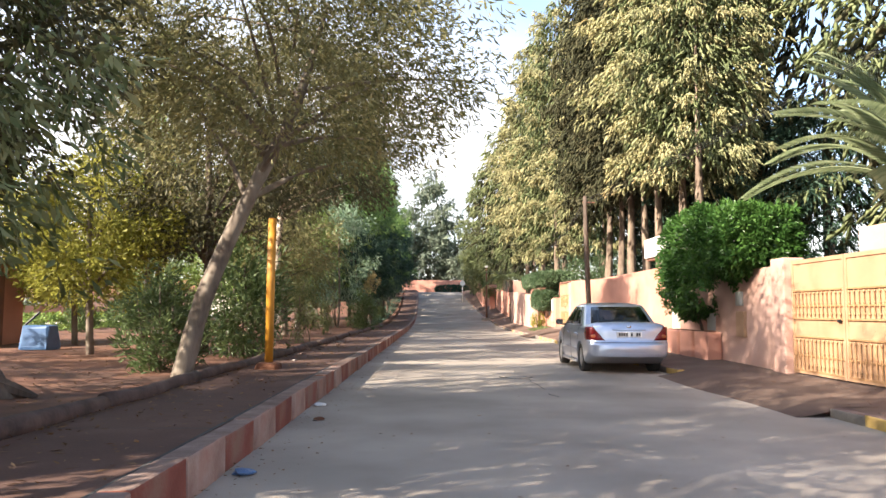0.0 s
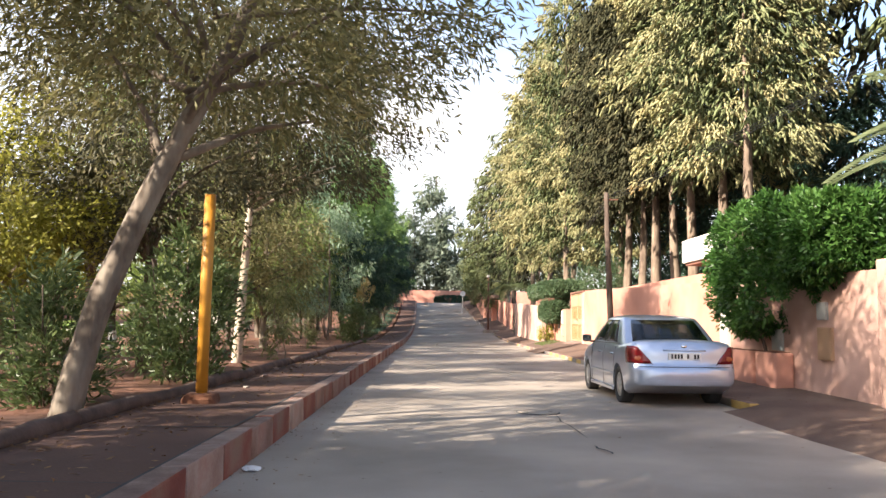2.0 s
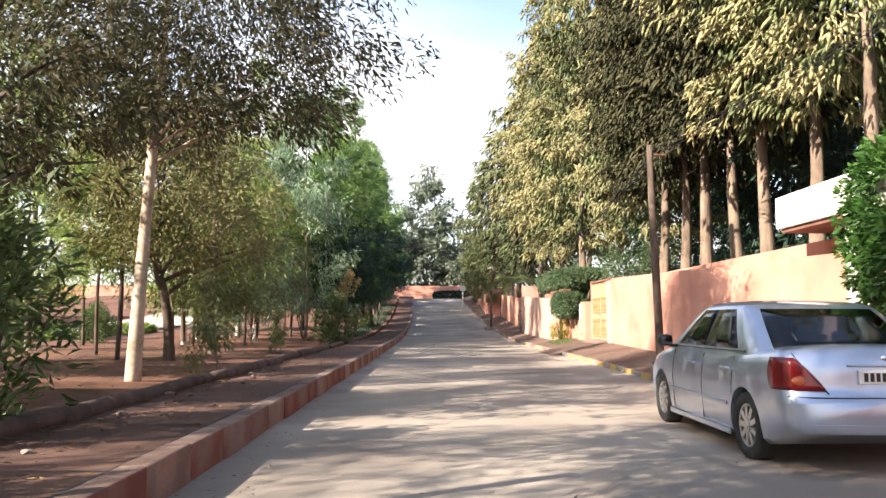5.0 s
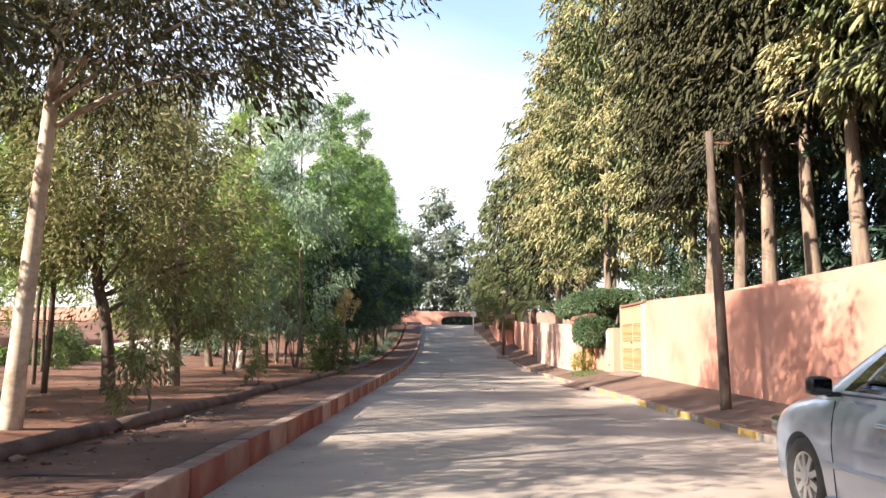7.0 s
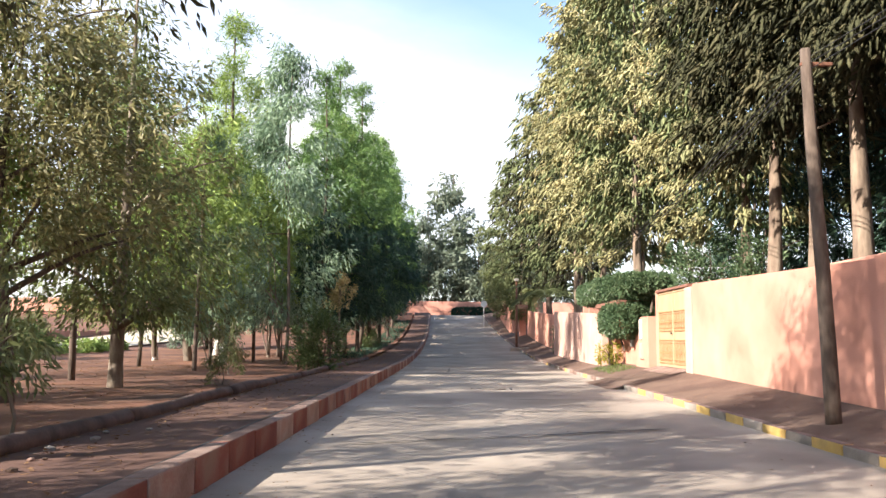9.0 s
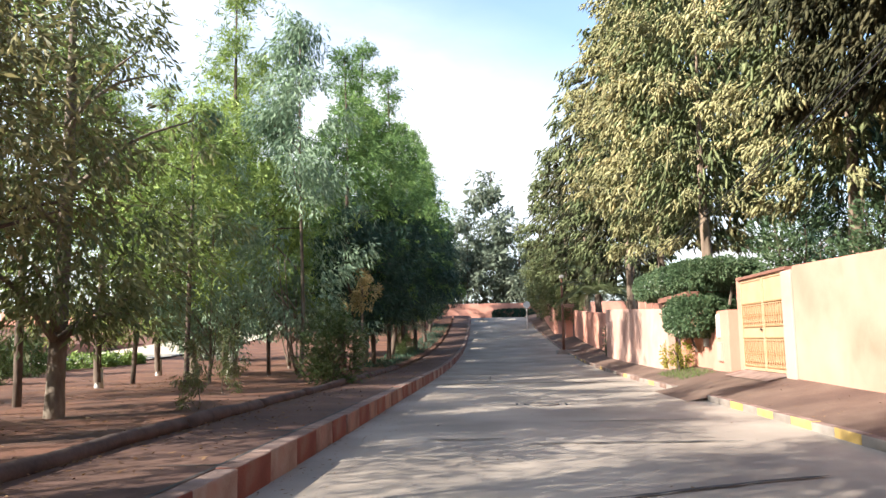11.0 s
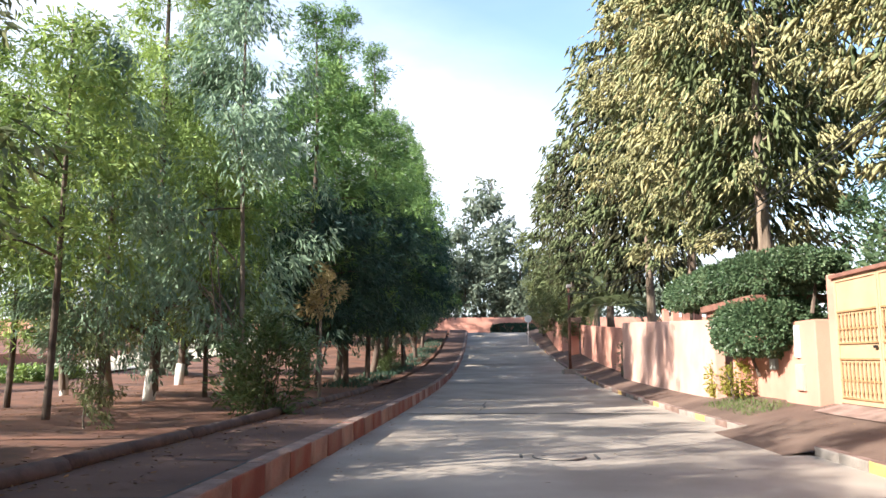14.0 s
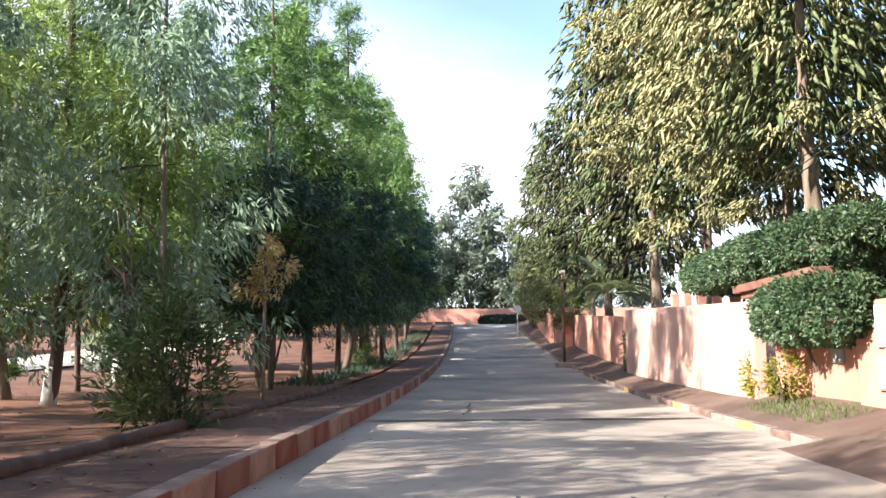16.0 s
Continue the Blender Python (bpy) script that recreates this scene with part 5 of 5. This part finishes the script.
                for i in range(4):
                    rm.faces.new((u[i], u[(i + 1) % 4], v[(i + 1) % 4], v[i]))
            part("rim", rm, RIM, wh)
    return tagged(car, "silver four-door saloon parked against the kerb", "car")


saloon(4.0, 15.75, 0)

# ---- posts, poles, wires, signs ----
post = thing("yellow_post", -2.83, 13.3, 0.27)
part("pole", tube([(0, 0, 0), (0.0, 0, 1.5), (0.01, 0, 2.6)], [0.072, 0.072, 0.07], 16), YELLOW, post, smooth=True)
ft = box(-0.22, 0.22, -0.17, 0.17, -0.1, 0.12, 0.07)
for v in ft.verts:
    v.co += Vector((noise.noise(v.co * 5), noise.noise(v.co * 5 + Vector((9, 0, 0))), 0)) * 0.06
part("foot", ft, EARTH, post)
tagged(post, "yellow painted steel post on a rough concrete foot", "post")
pole = thing("utility_pole", 5.57, 27.5, 0.25)
part("pole", tube(smooth_line([(0, 0, -0.2), (-0.06, 0, 2), (-0.1, 0.05, 3.6), (-0.12, 0.1, 5.2)], 4), list(np.linspace(0.105, 0.075, 13)), 10, wobble=0.05), BARK, pole, smooth=True)
part("bracket", box(-0.2, 0.25, 0.06, 0.12, 4.95, 5.0, 0.01), RUST, pole)
tagged(pole, "weathered wooden utility pole beside the garden wall", "pole")
for k in range(3):
    w = bpy.data.curves.new("overhead_wire", "CURVE")
    w.dimensions, w.bevel_depth = "3D", 0.006
    sp = w.splines.new("POLY")
    a, b = Vector((5.5, 27.6, 5.15 + 0.09 * k)), Vector((8.4 + 0.2 * k, 2.0, 6.2 + 0.12 * k))
    sp.points.add(14)
    for i in range(15):
        t = i / 14
        p = a.lerp(b, t) + Vector((0, 0, -1.1 * t * (1 - t)))
        sp.points[i].co = (*p, 1)
    w.materials.append(WIRE)
    tagged(new("overhead_wire", w), "thin black overhead cable tied to the wooden pole", "cable", "overhead wires")
for k in range(3):
    w = bpy.data.curves.new("overhead_wire", "CURVE")
    w.dimensions, w.bevel_depth = "3D", 0.009
    sp = w.splines.new("POLY")
    a, b = Vector((5.5, 27.6, 5.15 + 0.1 * k)), Vector((4.75, 69.9, rise(70) + 4.2 + 0.15 * k))
    sp.points.add(18)
    for i in range(19):
        t = i / 18
        p = a.lerp(b, t) + Vector((0.9 * math.sin(math.pi * t), 0, -3.2 * t * (1 - t)))
        sp.points[i].co = (*p, 1)
    w.materials.append(WIRE)
    tagged(new("overhead_wire", w), "slack black overhead cable running along the walls", "cable", "overhead wires")
lampost = thing("street_lamp", 4.75, 70, rise(70) + 0.1)
part("pole", tube([(0, 0, -0.2), (0, 0, 2.0), (0, 0, 4.6)], [0.09, 0.08, 0.06], 10), RUST, lampost, smooth=True)
part("lantern", box(-0.14, 0.14, -0.2, 0.2, 4.6, 4.78, 0.05), WHITE_WALL, lampost)
tagged(lampost, "rusty iron street lamp with small white lantern", "street lamp")
slab = thing("concrete_slab", 4.8, 68.6, rise(68.6) + 0.05)
part("slab", box(-0.6, 1.2, -0.6, 0.6, -0.1, 0.18, 0.03), KERB_GREY, slab)
tagged(slab, "broken concrete slab at the foot of a lamp", "slab")
sgn = thing("road_sign", 3.4, 93, rise(93) + 0.1)
part("post", tube([(0, 0, -0.2), (0, 0, 2.0)], [0.05, 0.05], 8), WHITE_WALL, sgn)
disc = bmesh.new()
bmesh.ops.create_cone(disc, cap_ends=True, segments=24, radius1=0.32, radius2=0.32, depth=0.03, matrix=Matrix.Translation((0, -0.07, 2.1)) @ Matrix.Rotation(math.pi / 2, 4, "X"))
part("disc", disc, PLATE, sgn, "round white sign face")
tagged(sgn, "round white road sign on a short post", "sign")

# ---- road details ----
def cover(x, y, r=0.30, joints=False):
    m = thing("manhole_cover", x, y, rise(y) + 0.001)
    bm = bmesh.new()
    bmesh.ops.create_cone(bm, cap_ends=True, segments=40, radius1=r + 0.022, radius2=r + 0.018, depth=0.02)
    part("frame", bm, PATCH, m)
    bm = bmesh.new()
    bmesh.ops.create_cone(bm, cap_ends=True, segments=40, radius1=r, radius2=r - 0.008, depth=0.016, matrix=Matrix.Translation((0, 0, 0.012)))
    lid = part("lid", bm, ASPHALT, m)
    for sg in (-1, 1):
        part("pick_hole", box(sg * r * 0.6 - 0.03, sg * r * 0.6 + 0.03, -0.02, 0.02, 0.0195, 0.0225), PATCH, lid)
        if joints:
            part("edge_joint", box(sg * (r + 0.16) - 0.02, sg * (r + 0.16) + 0.02, -0.16, 0.3, -0.01, 0.006), PATCH, m)
    return tagged(m, "round cast-iron manhole cover in the asphalt", "manhole cover", "manhole covers")


cover(1.58, 15.0)
cover(1.42, 36.7, 0.34, True)


def crack(x0, y0, x1, y1, width, seed):
    """A crooked tar seam in the road."""
    rng = random.Random(seed)
    bm = bmesh.new()
    n = max(6, int(math.hypot(x1 - x0, y1 - y0) / 0.18))
    d = Vector((x1 - x0, y1 - y0, 0)).normalized()
    s = Vector((-d.y, d.x, 0))
    off, prev = 0.0, None
    for i in range(n + 1):
        t = i / n
        off += rng.uniform(-0.035, 0.035)
        off *= 0.9
        yy = y0 + (y1 - y0) * t
        p = Vector((x0 + (x1 - x0) * t, yy, rise(yy) + 0.017)) + s * off
        w = width * rng.uniform(0.4, 1.2) * (0.2 if i in (0, n) else 1)
        q = (bm.verts.new(p - s * w), bm.verts.new(p + s * w))
        if prev:
            bm.faces.new((prev[0], prev[1], q[1], q[0]))
        prev = q
    bmesh.ops.recalc_face_normals(bm, faces=bm.faces[:])
    return tagged(part("road_seam", bm, PATCH), "dark crooked tar seam across the asphalt", "road seam", "road seams", "structure")


for k, q in enumerate(((-1.5, 44.2, 4.75, 44.8, 0.11), (-1.4, 60.5, 4.7, 60.4, 0.13), (-0.9, 26.2, 3.6, 28.2, 0.035), (1.8, 14.65, 1.76, 12.5, 0.011), (1.78, 11.95, 1.86, 11.4, 0.02), (-0.4, 31.0, 0.8, 31.1, 0.04),
                       (1.6, 33.2, 3.9, 33.4, 0.03), (0.2, 45.5, 0.25, 49.0, 0.03), (-1.8, 76, 4.2, 76.6, 0.3), (-1.3, 50.5, 1.5, 50.2, 0.05), (0.9, 30.6, 3.6, 30.7, 0.045), (-1.2, 66, 1, 66.3, 0.09))):
    crack(*q, k)


def scatter_leaves(name, label, x0, x1, y0, y1, z, n, mat, seed, length=0.07, width=0.035, upright=False, edge=None):
    """Loose small leaves or blades on the ground."""
    rng = np.random.default_rng(seed)
    xs = x0 + (x1 - x0) * rng.random(n)
    if edge:
        xs = x0 + (x1 - x0) * rng.random(n) ** edge
    ys_ = y0 + (y1 - y0) * rng.random(n)
    zs = np.array([rise(b) + bendless(z, a, b) for a, b in zip(xs, ys_)])
    c = np.stack([xs, ys_, zs], axis=1)
    out = np.zeros((n, 3))
    if upright:
        out[:, 2] = 2.0
    me = leaves(name, c, np.full(n, 0.005), out, 1, length, width, 0.0, 0.25 if upright else 0.5, rng, 1.0)
    if not upright:
        co = np.empty(len(me.vertices) * 3)
        me.vertices.foreach_get("co", co)
        co = co.reshape(-1, 4, 3)
        co[:, :, 2] = co[:, :1, 2] + np.clip((co[:, :, 2] - co[:, :1, 2]) * 0.25, 0.0, 0.03) + 0.006
        me.vertices.foreach_set("co", co.reshape(-1))
    return tagged(link_mesh(name, me, mat), label, "litter", kind="stuff")


def bendless(z, a, b):
    return z(b, a) if callable(z) else z


scatter_leaves("leaf_litter", "dry brown leaves strewn along the pavement's inner edge", BORDER + 0.1, KERB_L - 0.2, 4, 60, paz, 4200, LITTER, 51, 0.09, 0.035, edge=3.0)
scatter_leaves("leaf_litter", "dry brown leaves strewn over the park soil", -14, BORDER - 0.1, 2, 60, soil, 9000, LITTER, 52, 0.09, 0.04)
scatter_leaves("leaf_litter", "dust and dry leaves gathered in the gutter", KERB_L + 0.02, KERB_L + 0.7, 2, 70, 0.012, 1500, LITTER, 53, 0.045, 0.025, edge=2.0)
scatter_leaves("leaf_litter", "dry leaves on the narrow sidewalk", KERB_R + 0.2, WALL_X - 0.05, 4, 60, vz, 1300, LITTER, 54, 0.05, 0.025)
scatter_leaves("leaf_litter", "few dry leaves lying on the asphalt", KERB_L, KERB_R, 3, 50, 0.014, 260, LITTER, 55, 0.05, 0.03)
tagged(scatter_leaves("grass_patch", "thin green grass growing beside the kerb", KERB_R + 0.5, WALL_X - 0.3, 41.4, 44.8, vz, 1100, GRASS, 56, 0.09, 0.012, True), category="grass")
tagged(scatter_leaves("grass_patch", "low green grass under the dark trees", -5.5, -3.9, 52, 95, soil, 5000, DARK_LEAF, 57, 0.2, 0.03, True), category="grass")

# joints of the pavement
bm = bmesh.new()
yj, rj = 0.0, random.Random(58)
for k in range(26):
    yj += rj.uniform(1.6, 2.6)
    a, b_ = KERB_L - 0.24, BORDER + rj.uniform(0.15, 0.9)
    v = [bm.verts.new((px_, yj + dy_ + 0.05 * rj.uniform(-1, 1), rise(yj) + paz(yj, px_) + 0.008)) for px_, dy_ in ((a, 0), (b_, 0), (b_, 0.018), (a, 0.022))]
    bm.faces.new(v)
bmesh.ops.recalc_face_normals(bm, faces=bm.faces[:])
tagged(part("pavement_joint", bm, PATCH), "thin dark joints across the concrete pavement", "joint", kind="structure")
tagged(part("pavement_joint", strip([KERB_L - 0.235, KERB_L - 0.198], [lambda y, x: paz(y, x) + 0.012] * 2, -5, 100, 0.5), PATCH), "dark dirt-filled joint behind the kerb", "joint", kind="structure")


def scrap(name, label, x, y, z, r, material, seed):
    rng = random.Random(seed)
    b = bmesh.new()
    bmesh.ops.create_icosphere(b, subdivisions=2, radius=r)
    for vtx in b.verts:
        vtx.co *= rng.uniform(0.65, 1.15)
        vtx.co.z = abs(vtx.co.z) * 0.4
    ob = part(name, b, material)
    ob.matrix_basis = pose(x, y, z, 0, 0, rng.uniform(0, 360))
    return tagged(ob, label, "litter")


scrap("plastic_wrapper", "crumpled blue plastic wrapper in the gutter", KERB_L + 0.16, 6.1, 0.012, 0.1, BLUE_TARP, 1)
scrap("paper_scrap", "crumpled white paper scrap in the gutter", KERB_L + 0.12, 10.4, 0.012, 0.09, PLATE, 2)
scrap("clod", "dark clod of earth lying in the gutter", KERB_L + 0.3, 9.1, 0.012, 0.07, EARTH, 3)
scrap("clod", "dark clod of earth on the red soil", -5.2, 24.0, 0.3, 0.16, EARTH, 4)

# rubble, stump, tarp and kiosk in the park
rub = random.Random(61)
for k in range(18):
    x, y = rub.uniform(BORDER + 0.12, BORDER + 0.75), rub.uniform(13.8, 26)
    b_ = bmesh.new()
    bmesh.ops.create_icosphere(b_, subdivisions=1, radius=rub.uniform(0.03, 0.075))
    for v in b_.verts:
        v.co *= rub.uniform(0.7, 1.2)
        v.co.z *= 0.5
    st = part("stone", b_, rub.choice([KERB_GREY, SIDEWALK, KERB_WHITE]))
    st.matrix_basis = pose(x, y, paz(y, x) + 0.015, 0, 0, rub.uniform(0, 360))
    tagged(st, "broken pale stone lying on the pavement's edge", "stone", "loose stones")
stump = thing("tree_stump", -5.3, 9.2, 0.3)
part("trunk", tube(smooth_line([(0.15, 0, -0.2), (0, 0, 0.15), (-0.15, 0, 0.45), (-0.3, 0, 0.7)], 3), list(np.linspace(0.22, 0.09, 10)), 9, wobble=0.2), BARK, stump)
part("root", tube([(0.1, 0, 0.1), (0.35, 0.1, 0.0), (0.55, 0.15, -0.08)], [0.12, 0.08, 0.04], 7), BARK, stump)
tagged(stump, "dark gnarled tree stump on the soil", "stump")
tarp = thing("covered_stand", -9.95, 19.6, 0.25)
tb = box(-0.36, 0.36, -0.3, 0.3, 0, 0.62, 0.08)
for v in tb.verts:
    v.co += Vector((noise.noise(v.co * 2), noise.noise(v.co * 2 + Vector((5, 0, 0))), 0)) * 0.12
part("tarpaulin", tb, BLUE_TARP, tarp)
part("pole", tube([(-0.3, -0.2, 0.6), (0.05, -0.15, 0.95)], [0.03, 0.03], 6), BLACK, tarp)
tagged(tarp, "low stand covered with blue tarpaulin", "stand")
kiosk = thing("kiosk", -13.7, 21.5, 0.2)
part("wall", box(-1.5, 1.5, -1.5, 1.5, 0, 2.3, 0.03), RENDER_WALL, kiosk)
part("roof", box(-1.7, 1.7, -1.7, 1.7, 2.3, 2.45, 0.03), BROWN_BEAM, kiosk)
part("door", box(1.5, 1.53, -0.4, 0.4, 0, 2.0, 0.005), BROWN_BEAM, kiosk)
tagged(kiosk, "small salmon rendered kiosk among the park trees", "kiosk")
bm = strip([-26, -19], [lambda y, x: 0.34, lambda y, x: 0.34], -25, END, 2.0)
tagged(part("path", bm, PALE_ROAD), "pale sunlit dusty park road behind the trees", "path", kind="structure")
pk = thing("park_kerb", -18.9, -25, 0.25)
part("kerb_body", box(-0.15, 0, 0, 85, 0, 0.28, 0.02), KERB_WHITE, pk)
tagged(pk, "pale kerb along the park road", "kerb", kind="structure")
pw = thing("park_wall", -27.5, -25, 0.2)
part("wall_body", box(-0.3, 0, 0, 128, 0, 1.3, 0.02), RENDER_WALL, pw)
tagged(pw, "low salmon wall beyond the park road", "wall", kind="structure")
hedge("park_hedge", "low clipped hedge along the park road", [(-18.4, -17.6, 20, 60, 0.3, 0.95)], 71, 900, 22, PINE_LEAF, 0.16, 0.08, origin=(-18, 40, 0.3))
hedge("far_hedge", "dark low hedge before the end wall", [(0.2, 5.0, END + 6.9, END + 7.7, rise(END), rise(END) + 1.1)], 72, 300, 22, DARK_LEAF, 0.2, 0.1, origin=(2.6, END + 7.3, rise(END)))

# ---- border edging of the park ----
bt = thing("park_edging", BORDER, 0, 0)
rngb = random.Random(81)
yb = -6.0
while yb < 47:
    ln = rngb.uniform(2.6, 4.2)
    pts_ = [(rngb.uniform(-0.04, 0.04), yb + ln * t, rise(yb) + 0.31 + rngb.uniform(-0.02, 0.02)) for t in (0, 0.33, 0.66, 0.995)]
    r = rngb.uniform(0.085, 0.12)
    part("edging_log", tube(smooth_line(pts_, 3), [r] * 10, 9, wobble=0.06, seed=int(yb * 3) + 99), BORDER_MAT, bt, smooth=True)
    yb += ln
tagged(bt, "dark weathered round edging logs between pavement and soil", "edging", kind="structure")


# ---- kerb stones, piece by piece ----
def kerb(name, label, x, width, height, mats, length, spans, side, choose):
    k = tagged(thing(name), label, "kerb", kind="structure")
    meshes = []
    for m in mats:
        group = []
        for v in range(3):
            bm = box(-width / 2, width / 2, 0.006, length - 0.006, -0.2, height, 0.022)
            for vert in bm.verts:
                vert.co += Vector((noise.noise(vert.co * 3 + Vector((v * 7, 0, 0))) * 0.012, 0, noise.noise(vert.co * 3 + Vector((0, v * 7, 3))) * 0.014))
            me = bpy.data.meshes.new("kerb_stone")
            bm.to_mesh(me)
            bm.free()
            me.materials.append(m)
            me.materials.append(KERB_TOP)
            for f in me.polygons:
                f.material_index = 1 if f.normal.z > 0.5 else 0
            group.append(me)
        meshes.append(group)
    rng = random.Random(91)
    i = 0
    for y0, y1 in spans:
        y = y0
        while y + length <= y1 + 0.01:
            ob = new("kerb_stone", meshes[choose(i, y, rng)][rng.randrange(3)])
            ob.parent = k
            bx = bend(y) * (0.4 if x < 0 else 1.0)
            tilt = math.degrees(math.atan2(rise(y + length) - rise(y), length))
            ob.matrix_basis = pose(x + bx + rng.uniform(-0.008, 0.008), y, rise(y) + rng.uniform(-0.008, 0.008), tilt, rng.uniform(-1, 1), rng.uniform(-0.5, 0.5))
            y += length
            i += 1
    return k


kerb("kerb_left", "red and white painted concrete kerb of the raised pavement", KERB_L - 0.1, 0.2, 0.29, [KERB_RED, KERB_WHITE, KERB_FADED], 0.95, [(-5.2, END)], -1, lambda i, y, r: i % 2 if r.random() > (0.12 if y < 16 else 0.45) else (2 if r.random() < 0.55 else 0))
kerb("kerb_right", "yellow and grey painted low kerb along the sidewalk", KERB_R + 0.07, 0.15, 0.125, [KERB_YELLOW, KERB_GREY, KERB_TOP], 0.75, [(-4, 9.8), (15.4, 37.3), (40.4, END)], 1, lambda i, y, r: i % 2 if r.random() > (0.15 if y < 38 else 0.72) else r.choice((1, 2)))
